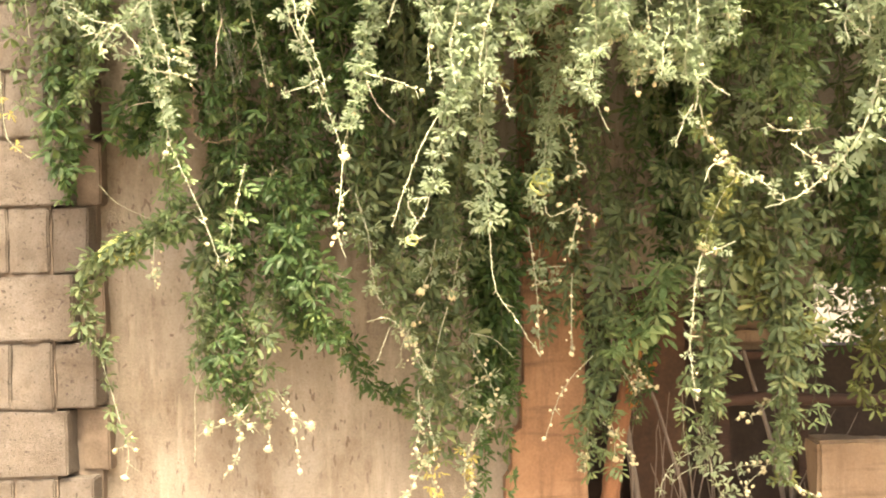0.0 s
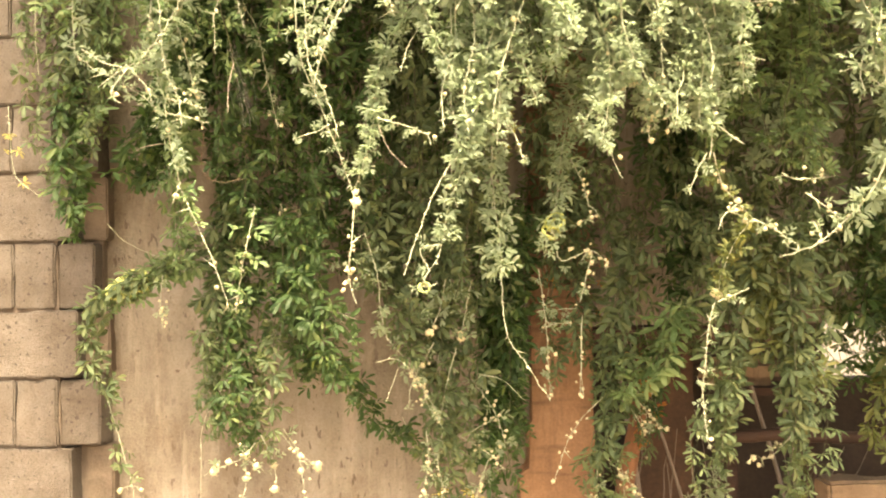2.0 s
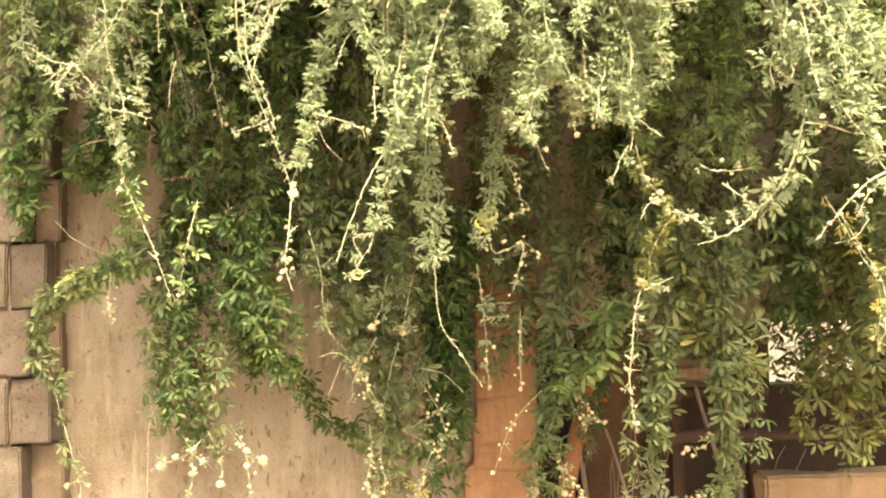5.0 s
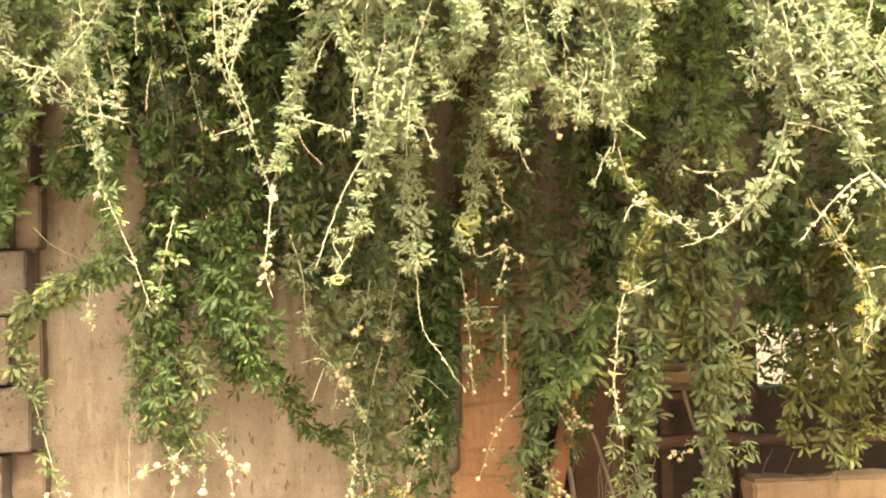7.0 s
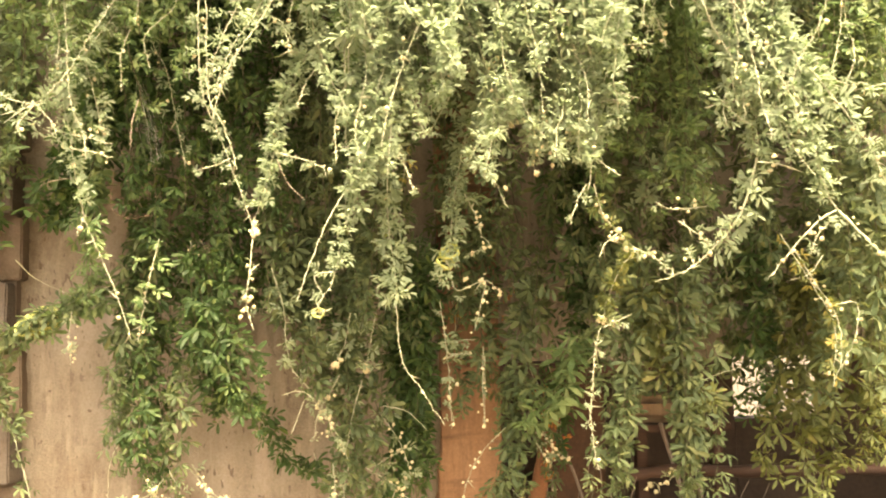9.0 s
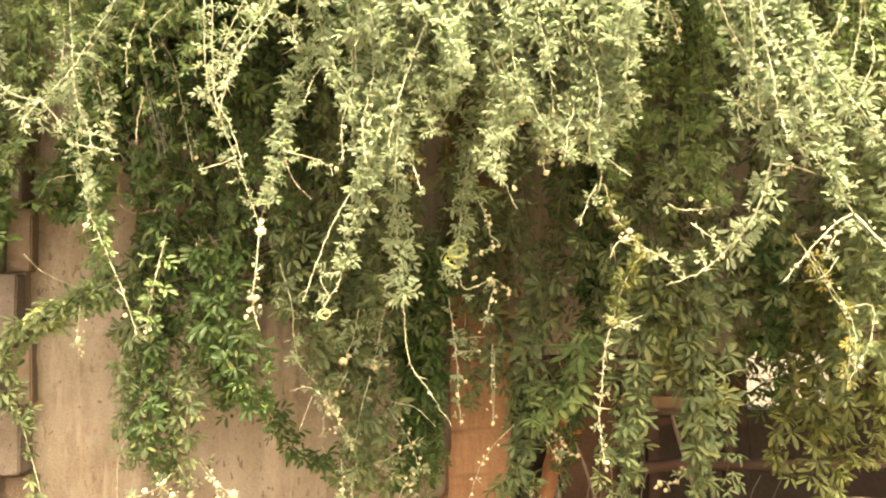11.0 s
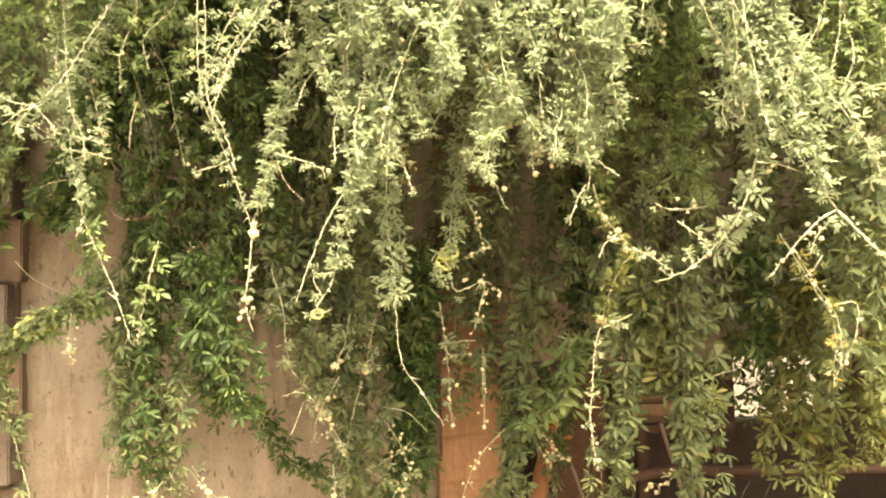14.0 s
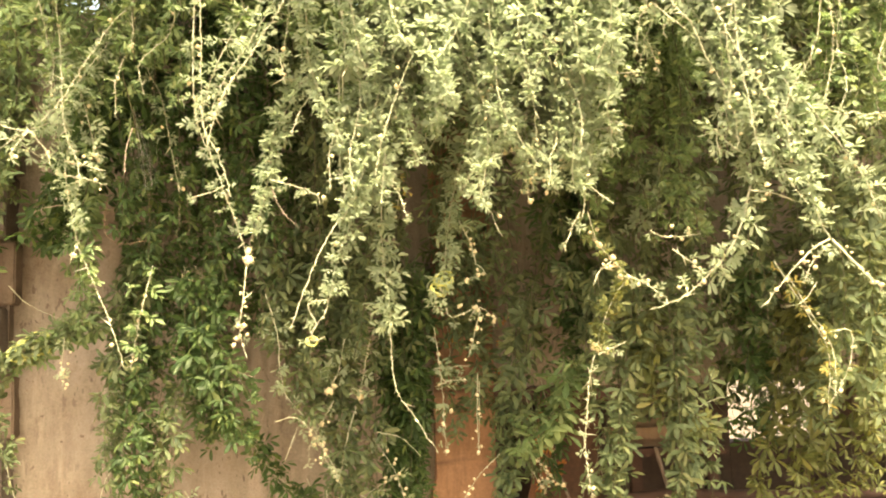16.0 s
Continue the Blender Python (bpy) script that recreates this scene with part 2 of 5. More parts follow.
def smooth_line(points, step=0.02, kink=0.0, rng=None):
    """An evenly stepped curve through the points, with small kinks."""
    p = np.array(points, float)
    p = np.vstack([2 * p[0] - p[1], p, 2 * p[-1] - p[-2]])
    out = []
    for a, b, c, d in zip(p[:-3], p[1:-2], p[2:-1], p[3:]):
        n = max(2, int(np.linalg.norm(c - b) / step))
        t = np.linspace(0, 1, n, endpoint=False)[:, None]
        out.append(0.5 * (2 * b + (c - a) * t + (2 * a - 5 * b + 4 * c - d) * t**2 + (3 * b - a - 3 * c + d) * t**3))
    line = np.vstack([*out, p[-2:-1]])
    if kink and rng is not None:
        line = line + rng.normal(0, kink, line.shape) * np.linspace(0.2, 1, len(line))[:, None]
    return line


# ---- leaves: young outer shoots carry small leaves, the older inner branches broad ones ----
def blade(length, width, curl, fold):
    """Verts and triangles of one blade: widest past the middle, blunt, folded along its rib."""
    v = [(0, 0, 0)]
    for at, w in ((0.22, 0.52), (0.55, 0.95), (0.85, 0.76)):
        z = -curl * at * at * length
        v += [(-w * width / 2, at * length, z + fold * w * width), (0, at * length, z), (w * width / 2, at * length, z + fold * w * width)]
    v.append((0, length, -curl * length))
    f = [(0, 2, 1), (0, 3, 2)]
    for k in (1, 4):
        f += [(k, k + 1, k + 4), (k, k + 4, k + 3), (k + 1, k + 2, k + 5), (k + 1, k + 5, k + 4)]
    f += [(7, 8, 10), (8, 9, 10)]
    return np.array(v, float), np.array(f)


def leaf_shape(seed, broad=False):
    """Half of the leaves fan out from the stalk's end, half carry their blades in pairs along it."""
    rng = np.random.default_rng(seed + 40 * broad)
    verts, faces, n = [], [], 0
    if broad:
        plan = [(t, 0.022) for t in (-112, -66, -24, 18, 62, 106)][: 5 + seed % 2] if seed % 3 else [(-78, 0.010), (72, 0.014), (-60, 0.030), (64, 0.034), (-22, 0.044), (26, 0.045)]
    elif seed % 2:
        plan = [(t, 0.014) for t in (-80, -38, -8, 34, 76)]
    else:
        plan = [(-66, 0.008), (58, 0.012), (-58, 0.024), (62, 0.028), (-26, 0.037), (24, 0.038)]
    length, width, droop = (0.040, 0.0132, 14) if broad else (0.030, 0.0112, -2)
    for turn, along in plan:
        size = rng.uniform(0.75, 1.2)
        v, f = blade(length * size, width * size, rng.uniform(0.0, 0.4), rng.uniform(0.05, 0.3))
        a, tip = np.radians(turn + rng.normal(0, 11)), np.radians(rng.normal(droop, 18))
        v = v @ np.array([[1, 0, 0], [0, np.cos(tip), -np.sin(tip)], [0, np.sin(tip), np.cos(tip)]])
        v = v @ np.array([[np.cos(a), -np.sin(a), 0], [np.sin(a), np.cos(a), 0], [0, 0, 1]])
        verts.append(v + (0.002 * np.sign(turn), along, -0.1 * along))
        faces.append(f + n)
        n += len(v)
    end = plan[-1][1]
    stalk = np.array([(-0.0006, 0, 0), (0.0006, 0, 0), (0.0006, end, -0.1 * end), (-0.0006, end, -0.1 * end)])
    verts.append(stalk)
    faces.append(np.array([(0, 1, 2), (0, 2, 3)]) + n)
    return np.vstack(verts), np.vstack(faces)


SHAPES = {broad: [leaf_shape(s, broad) for s in range(6)] for broad in (False, True)}
LEAF_MESH = {(kind, broad): [mesh_from("leaf", v, f, mat) for v, f in SHAPES[broad]] for kind, mat in LEAF.items() for broad in SHAPES}
INNER = 2.30    # branches behind this depth are the older, broad-leaved ones


def is_broad(points, kind):
    return kind != "grey" and float(np.mean([p[1] for p in points])) > INNER


def leaf_frames(line, rng, per_metre, size, start=0.0, stop=1.0, reach=0.01, broad=False):
    """Places, turns and sizes of the leaves along a stem."""
    length = np.linalg.norm(np.diff(line, axis=0), axis=1)
    far = np.r_[0, np.cumsum(length)]
    count = max(1, int(far[-1] * (stop - start) * per_metre))
    # several leaves share a knot of the stem, with bare stem between the knots
    each = 2 if broad or per_metre < 60 else 4
    many = count // each + 1
    knots = start + (stop - start) * (np.arange(many) + rng.uniform(0.1, 0.9, many)) / many
    share = np.clip(rng.permutation(np.repeat(knots, each))[:count] + rng.normal(0, 0.003, count), 0, 1)
    s = share * far[-1]
    where = np.stack([np.interp(s, far, line[:, k]) for k in range(3)], 1)
    ahead = np.stack([np.interp(s + 0.02, far, line[:, k]) - np.interp(s - 0.02, far, line[:, k]) for k in range(3)], 1)
    ahead /= np.linalg.norm(ahead, axis=1, keepdims=True) + 1e-9
    out = rng.normal(0, 1, (count, 3))
    out -= (out * ahead).sum(1, keepdims=True) * ahead
    out /= np.linalg.norm(out, axis=1, keepdims=True)
    y = out + ahead * rng.uniform(-0.25, 0.95, (count, 1)) + ((0, -0.45, -0.25) if broad else (0, -0.12, -0.12))
    y /= np.linalg.norm(y, axis=1, keepdims=True)
    up = np.array([-0.1, -0.6, 0.75]) + rng.normal(0, 0.36, (count, 3))
    z = up - (up * y).sum(1, keepdims=True) * y
    z /= np.linalg.norm(z, axis=1, keepdims=True)
    x = np.cross(y, z)
    turn = np.stack([x, y, z], 2)
    return where + y * reach * rng.uniform(0, 1, (count, 1)), turn, size * rng.uniform(0.6, 1.25, count) * (1.05 - 0.35 * share**3)


def foliage_arrays(frames, rng, broad=False):
    where, turn, size = frames
    pick = rng.integers(0, 6, len(where))
    verts, faces, n = [], [], 0
    for k, (v, f) in enumerate(SHAPES[broad]):
        some = pick == k
        m = int(some.sum())
        if not m:
            continue
        placed = np.einsum("nij,vj->nvi", turn[some] * size[some][:, None, None], v) + where[some][:, None]
        verts.append(placed.reshape(-1, 3))
        faces.append((f[None] + (np.arange(m) * len(v))[:, None, None]).reshape(-1, 3) + n)
        n += m * len(v)
    return np.vstack(verts), np.vstack(faces)


def flower_shape(seed=3):
    """A fluffy ball: a small core and a coat of fine stamens."""
    rng = np.random.default_rng(seed)
    core = bmesh.new()
    bmesh.ops.create_icosphere(core, subdivisions=1, radius=0.0052)
    verts = [np.array([v.co for v in core.verts])]
    faces = [np.array([[v.index for v in f.verts] for f in core.faces])]
    core.free()
    n = len(verts[0])
    for _ in range(130):
        d = rng.normal(0, 1, 3)
        d /= np.linalg.norm(d)
        a = np.cross(d, rng.normal(0, 1, 3))
        a /= np.linalg.norm(a)
        b, far = np.cross(d, a), rng.uniform(0.0065, 0.0128) * (1 + 0.2 * d[0])
        verts.append(np.array([d * 0.004 + a * 0.0011, d * 0.004 - a * 0.0006 + b * 0.001, d * 0.004 - a * 0.0006 - b * 0.001, d * far]))
        faces.append(np.array([(0, 1, 3), (1, 2, 3), (2, 0, 3)]) + n)
        n += 4
    return mesh_from("flower_head", np.vstack(verts), np.vstack(faces), PETAL)


FLOWER = flower_shape()


def pod_shape():
    """A curled, beaded seed pod of two loose turns."""
    a = np.linspace(0, 4.4 * np.pi, 90)
    r = 0.019 + 0.005 * np.sin(a * 0.5)
    pts = np.stack([r * np.cos(a), r * 0.8 * np.sin(a), -0.0050 * a / np.pi], 1)
    v, q = stick(pts, 0.0036, 0.0022, 8)
    bead = 1 + 0.22 * np.sin(np.arange(90) * 0.9)
    mid = np.repeat(pts, 8, axis=0)
    v = mid + (v - mid) * np.repeat(bead, 8)[:, None]
    return mesh_from("pod", v, q, POD)


POD_MESH = pod_shape()


def rng_of(points):
    return np.random.default_rng(int(abs(sum(round(1000 * c) * (k + 3) for k, p in enumerate(points) for c in p))) % 2**31)


def flower_at(place, parent, base, size, rng, name="flower_head"):
    size *= 0.78 if name == "flower_head" else 1.0
    ob = tagged(new(name, FLOWER if name == "flower_head" else POD_MESH), "cream fluffy flower head" if name == "flower_head" else "curled yellow-green pod")
    ob.parent = parent
    ob.matrix_basis = Matrix.LocRotScale(Vector(place) - Vector(base), Euler(rng.uniform(0, 6.28, 3) if name == "flower_head" else (rng.uniform(0.75, 1.25), rng.uniform(-0.4, 0.4), rng.uniform(-0.5, 0.5))), (size * rng.uniform(0.8, 1.2), size * rng.uniform(0.8, 1.2), size * rng.uniform(0.85, 1.4)) if name == "flower_head" else (size,) * 3)
    return ob


def stem_mesh(line, r0, r1, material, rng, thorns=0.0):
    v, q = stick(line, r0, r1, 6, rng.uniform(0, 6), 0.45)
    f = np.vstack([q[:, [0, 1, 2]], q[:, [0, 2, 3]]])
    count = int(thorns * np.linalg.norm(np.diff(line, axis=0), axis=1).sum())
    if count:
        i = rng.integers(1, len(line) - 1, count)
        d = rng.normal(0, 1, (count, 3)) + (0, 0, -0.4)
        d /= np.linalg.norm(d, axis=1, keepdims=True)
        a = np.cross(d, (0.31, 0.52, 0.79))
        a /= np.linalg.norm(a, axis=1, keepdims=True)
        b, p, far, w = np.cross(d, a), line[i], rng.uniform(0.004, 0.013, (count, 1)) * np.where(rng.uniform(0, 1, (count, 1)) < 0.14, 3.2, 1.0), rng.uniform(0.0016, 0.0032, (count, 1))
        spikes = np.stack([p + a * w, p - 0.5 * a * w + 0.87 * b * w, p - 0.5 * a * w - 0.87 * b * w, p + d * far], 1).reshape(-1, 3)
        fs = (np.array([(0, 1, 3), (1, 2, 3), (2, 0, 3)])[None] + (np.arange(count) * 4)[:, None, None]).reshape(-1, 3) + len(v)
        v, f = np.vstack([v, spikes]), np.vstack([f, fs])
    return mesh_from("stem", v, f, material)


VINE_LABEL = {
    "grey": "hanging thorny branch with grey-green paired leaves",
    "fresh": "hanging branch thick with small fresh green leaves",
    "deep": "shaded hanging branch with deep green leaves",
    "olive": "hanging branch with dull olive-green leaves",
    "dull": "hanging branch with dull grey-green leaves",
    "dry": "withered sprig of dry orange-brown leaves",
    "yellow": "thin sprig of small yellowing leaves",
}


BROAD_COUNT, BROAD_SIZE = 0.55, 1.0
YOUNG_COUNT, YOUNG_SIZE = 0.80, 1.0


def vine(points, kind="grey", leaves=60, size=1.0, r0=0.0020, r1=0.0009, start=0.0, stop=0.95, buds=0, thorns=40, stem=None,
         flowers=(), pods=(), apart=True, kink=0.0038, label="", group="hanging branches"):
    """One hanging branch: its stem, its leaves and its flower heads. apart: each leaf is a piece of its own."""
    rng = rng_of(points)
    line = smooth_line(points, 0.012, kink * (0.34 if leaves else 0.2), rng)
    base = line[0].copy()
    ob = new("hanging_branch")
    ob.location = base
    if not label:
        label = VINE_LABEL[kind]
        if stem is STEM_PINK:
            label = "dry reddish brown bare twig among green leaves"
        elif pods:
            label = "leafy branch hung with curled yellow-green seed pods"
        elif leaves and size < 0.5 or not leaves:
            label = "thin pale twig with cream flower balls" if flowers else "thin pale knobby twig with tiny buds"
        elif flowers:
            label = {"grey": "grey-green", "fresh": "fresh green", "deep": "deep green", "olive": "olive", "dull": "dull green", "dry": "withered orange", "yellow": "yellowing"}[kind] + " leafy branch with cream fluffy flower heads"
    tagged(ob, label, "branch", group)
    local = line - base
    s = new("stem", stem_mesh(local, 0.72 * r0, 0.78 * r1, stem or STEM_PALE, rng, thorns))
    s.parent = ob
    if leaves:
        broad = is_broad(points, kind)
        if broad:
            leaves, size = leaves * BROAD_COUNT, size * BROAD_SIZE
        elif size > 0.45:
            leaves, size = leaves * YOUNG_COUNT, size * YOUNG_SIZE
        frames = leaf_frames(local, rng, leaves, size, start, stop, broad=broad)
        if apart:
            # the larger leaves are pieces of their own, the small ones between them are joined
            large = frames[2] > np.quantile(frames[2], 0.60)
            if not large.all():
                f = tagged(new("small_leaves", mesh_from("small_leaves", *foliage_arrays([a[~large] for a in frames], rng, broad), LEAF[kind])), kind="stuff")
                f.parent = ob
            for p, m, k in zip(*(a[large] for a in frames)):
                leaf = new("leaf", LEAF_MESH[kind, broad][rng.integers(0, 6)])
                leaf.parent = ob
                leaf.matrix_basis = Matrix.LocRotScale(Vector(p), Matrix(m.tolist()).to_quaternion(), (k,) * 3)
        else:
            f = tagged(new("foliage", mesh_from("foliage", *foliage_arrays(frames, rng, broad), LEAF[kind])), kind="stuff")
            f.parent = ob
    for at in rng.uniform(max(0.25, start), 1.0, buds):
        p = line[int(at * (len(line) - 1))] + rng.normal(0, 0.008, 3)
        flower_at(p, ob, base, rng.uniform(0.42, 0.8), rng)
    for at, k in flowers:
        flower_at(line[int(at * (len(line) - 1))] + rng.normal(0, 0.003, 3), ob, base, k, rng)
    for at, k in pods:
        flower_at(line[int(at * (len(line) - 1))], ob, base, k, rng, "pod")
    return ob


def bunch(points, n, wide, deep, kind="deep", leaves=85, size=1.0, fall=0.12, group="leafy branches", **more):
    """Several hanging branches along one way, spread to the sides and in depth."""
    rng = rng_of(points)
    pts = np.array(points, float)
    for _ in range(n):
        off = np.array([rng.uniform(-wide, wide), rng.uniform(-deep, deep), 0])
        own = pts + off * np.linspace(0.75, 1.0, len(pts))[:, None] + rng.normal(0, 0.015, pts.shape)
        own[-1] += (own[-1] - own[-2]) / np.linalg.norm(own[-1] - own[-2]) * rng.uniform(-fall, fall * 0.5)
        vine([tuple(p) for p in own], kind, leaves * rng.uniform(0.8, 1.2), size, apart=pts[:, 1].mean() < 2.61, stem=STEM_DARK, thorns=15, stop=1.0,
             r0=0.0022, group=group, **more)


MASS = {}


def mass(points, kind, leaves, size, thick=0.0018):
    """Adds one branch to the uncounted foliage behind and above."""
    rng = rng_of(points)
    line = smooth_line(points, 0.03, 0.003, rng)
    broad = is_broad(points, kind)
    if broad:
        leaves, size = leaves * BROAD_COUNT, size * BROAD_SIZE
    MASS.setdefault(kind, []).append(foliage_arrays(leaf_frames(line, rng, leaves, size, broad=broad), rng, broad))
    v, q = stick(line, thick, 0.0012, 5)
    MASS.setdefault("pale_stem" if kind == "grey" else "stem", []).append((v, np.vstack([q[:, [0, 1, 2]], q[:, [0, 2, 3]]])))


def curtain(x0, x1, y0, y1, top, low, n, kind="deep", leaves=80, size=1.0, uneven=0.1, sway=0.03):
    """Branches that hang side by side, with uneven lower ends."""
    rng = rng_of([(x0, x1, y0), (y1, top, low), (n, 1, 2)])
    for k in range(n):
        x, y = x0 + (x1 - x0) * (k + rng.uniform(0.1, 0.9)) / n, rng.uniform(y0, y1)
        end = low + rng.uniform(-uneven, uneven)
        z = np.linspace(top, end, 4)
        own = [(x + rng.normal(0, sway) * (i > 0), y + rng.normal(0, sway) * (i > 0), zz) for i, zz in enumerate(z)]
        mass(own, kind, leaves * rng.uniform(0.8, 1.2), size)

# ---- ground, walls and the dim room behind ----
def structure(name, bm, material, label, category, smooth=False):
    return tagged(part(name, bm, material, None, "", smooth), label, category, kind="structure")


bm = bmesh.new()
bmesh.ops.create_grid(bm, x_segments=60, y_segments=60, size=1.0)
for v in bm.verts:
    far = max(abs(v.co.x), abs(v.co.y))
    v.co = Vector((v.co.x * (12 + 900 * far**4), v.co.y * (12 + 900 * far**4), 0))
    v.co.z = 0.02 * noise.noise(v.co * 0.9) if far < 0.9 else 0
structure("ground", bm, GROUND, "dry bare sandy earth before the wall", "ground", True)

structure("wall_plaster", slab(-1.25, 0.26, 2.92, 3.12, 0.0, 2.62, 0.05, 0.007, 0, 2.0), PLASTER,
          "beige mud-plastered wall with straw marks and streaks", "wall", True)
structure("wall_upper", slab(0.24, 2.7, 2.95, 3.12, 1.40, 2.62, 0.08, 0.008, 0, 5.0), PLASTER,
          "mud-plastered wall over the open bay", "wall", True)
structure("wall_end", slab(2.42, 2.7, 2.95, 3.12, 0.0, 1.398, 0.1, 0.006, 0, 9.0), PLASTER, "mud wall at the end of the bay", "wall", True)

# the dark bay, its dimness partly painted by the low ROOM colour
structure("wall_room_side", slab(0.30, 0.40, 3.125, 3.84, 0.0, 1.78, 0.1, 0.006, 0, 3.0), ROOM, "dark-coloured mud side wall of the dim bay", "wall")
structure("wall_room_end", slab(2.5, 2.6, 3.125, 3.84, 0.0, 1.78, 0.1, 0.006, 0, 4.0), ROOM, "dark-coloured mud end wall of the dim bay", "wall")
wall_back = tagged(new("wall_room_back"), "dark-coloured mud back wall of the dim bay with a square window", "wall", kind="structure")
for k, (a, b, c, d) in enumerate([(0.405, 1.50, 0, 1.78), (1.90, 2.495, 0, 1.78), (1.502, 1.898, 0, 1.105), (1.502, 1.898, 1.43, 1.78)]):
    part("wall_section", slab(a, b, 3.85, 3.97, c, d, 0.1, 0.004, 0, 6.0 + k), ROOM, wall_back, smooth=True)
structure("ceiling", slab(0.30, 2.6, 3.125, 3.97, 1.785, 1.86), ROOM, "dark-coloured low roof of the dim bay", "ceiling")
structure("wall_outside", slab(-1.0, 7.0, 8.0, 8.2, 0.0, 3.2, 0.4, 0.01), WHITEWASH, "sunlit whitewashed wall far behind the window", "wall")

lintel = tagged(new("lintel"), "dark rough timber lintel over the open bay", "lintel", kind="structure")
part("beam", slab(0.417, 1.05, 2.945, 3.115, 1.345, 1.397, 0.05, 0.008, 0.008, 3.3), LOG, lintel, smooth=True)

# clay pillar beside the bay
pillar = tagged(new("pillar"), "orange-brown clay pillar with a stepped, crumbling edge", "pillar", kind="structure")
bm = slab(0.232, 0.415, 2.835, 2.945, 0.0, 2.6, 0.022, 0.004, 0.004, 3.1)
for v in bm.verts:
    if v.co.x < 0.32:
        # the foot widens in worn steps
        for at, grow in ((1.12, 0.012), (0.985, 0.030), (0.86, 0.022)):
            v.co.x -= grow * min(1.0, max(0.0, (at + 0.03 * noise.noise(v.co * 40) - v.co.z) / 0.012)) * min(1.0, (0.32 - v.co.x) / 0.07)
part("shaft", bm, CLAY, pillar, smooth=True)

post = tagged(new("leaning_post"), "weathered orange timber post leaning beside the pillar", "post")
v, q = stick(smooth_line([(0.40, 2.86, 0.0), (0.46, 2.87, 0.55), (0.505, 2.88, 0.90), (0.555, 2.89, 1.12), (0.58, 2.90, 1.30)], 0.03), 0.036, 0.024, 12, 1.0, 0.06)
o = new("shaft", mesh_from("shaft", v, q, TIMBER))
o.parent = post

parapet = tagged(new("low_wall"), "tan sandstone blocks of a low wall in the bay's opening", "low wall", kind="structure")
for k, (a, b, z0, z1) in enumerate([(1.10, 1.62, 0.60, 0.936), (1.628, 2.41, 0.60, 0.92), (0.96, 1.60, 0.30, 0.594), (1.608, 2.41, 0.30, 0.59), (0.9, 1.55, 0.0, 0.294), (1.556, 2.41, 0.0, 0.292)]):
    part("stone", slab(a, b, 2.83 + 0.01 * (k % 2), 2.93 if k < 2 else 3.10, z0, z1, 0.02, 0.011, 0.010, k * 2.3), SANDSTONE, parapet, smooth=True)

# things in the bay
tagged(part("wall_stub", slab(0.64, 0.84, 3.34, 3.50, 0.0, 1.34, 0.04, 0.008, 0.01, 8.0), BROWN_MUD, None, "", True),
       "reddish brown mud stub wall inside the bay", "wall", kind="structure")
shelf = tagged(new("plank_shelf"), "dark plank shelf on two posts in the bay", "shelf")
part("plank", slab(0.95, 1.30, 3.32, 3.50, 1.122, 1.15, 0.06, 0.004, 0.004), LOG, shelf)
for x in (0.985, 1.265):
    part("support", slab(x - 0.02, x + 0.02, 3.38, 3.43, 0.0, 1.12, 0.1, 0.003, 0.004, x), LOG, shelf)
tagged(part("stone_block", slab(0.87, 1.155, 3.34, 3.47, 1.152, 1.252, 0.02, 0.010, 0.030, 9.0), SANDSTONE, None, "", True),
       "tan stone block lying on the dark shelf", "stone")


def pole(points, r0, r1, material, label, category="stick"):
    v, q = stick(smooth_line(points, 0.04), r0, r1, 8, points[0][0] * 7, 0.12)
    return tagged(new("stick" if category == "stick" else "log", mesh_from("stick", v, q, material)), label, category, "sticks in the bay")


pole([(0.93, 3.05, 0.0), (0.80, 3.12, 0.6), (0.70, 3.18, 1.0), (0.66, 3.2, 1.10)], 0.008, 0.005, STICK, "pale dry stick leaning in the dark bay")
pole([(0.70, 3.10, 0.0), (0.62, 3.2, 0.8), (0.57, 3.26, 1.22)], 0.013, 0.008, STICK, "grey dry stick leaning on the brown stub wall")
pole([(1.16, 3.15, 0.0), (1.12, 3.2, 0.7), (1.03, 3.29, 1.16)], 0.010, 0.007, STICK, "pale dry stick leaning on the shelf")
pole([(1.15, 3.14, 0.0), (1.145, 3.17, 0.7), (1.13, 3.28, 1.17)], 0.012, 0.009, STICK, "pale upright stick beside the shelf")
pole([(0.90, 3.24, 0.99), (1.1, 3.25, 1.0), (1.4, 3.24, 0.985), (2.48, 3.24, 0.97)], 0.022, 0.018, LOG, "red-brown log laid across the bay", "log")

# dry brush thrown into the bay
rng = np.random.default_rng(11)
verts, faces, n = [], [], 0
for k in range(44):
    x, y = rng.uniform(0.46, 1.35), rng.uniform(3.02, 3.27)
    lean, tall = rng.normal(0, 0.22), rng.uniform(0.55, 1.12)
    way = smooth_line([(x, y, 0.01), (x + lean * 0.5 + rng.normal(0, 0.03), y + 0.01, tall * 0.55), (x + lean, min(y + rng.uniform(-0.02, 0.06), 3.29), tall)], 0.06, 0.004, rng)
    v, q = stick(way, rng.uniform(0.002, 0.006), 0.0015, 5, k, 0.1)
    verts.append(v)
    faces.append(q + n)
    n += len(v)
tagged(new("dry_brush", mesh_from("dry_brush", np.vstack(verts), np.vstack(faces), STICK)), "tangle of dry grey brushwood in the dark bay", "brushwood", kind="stuff")

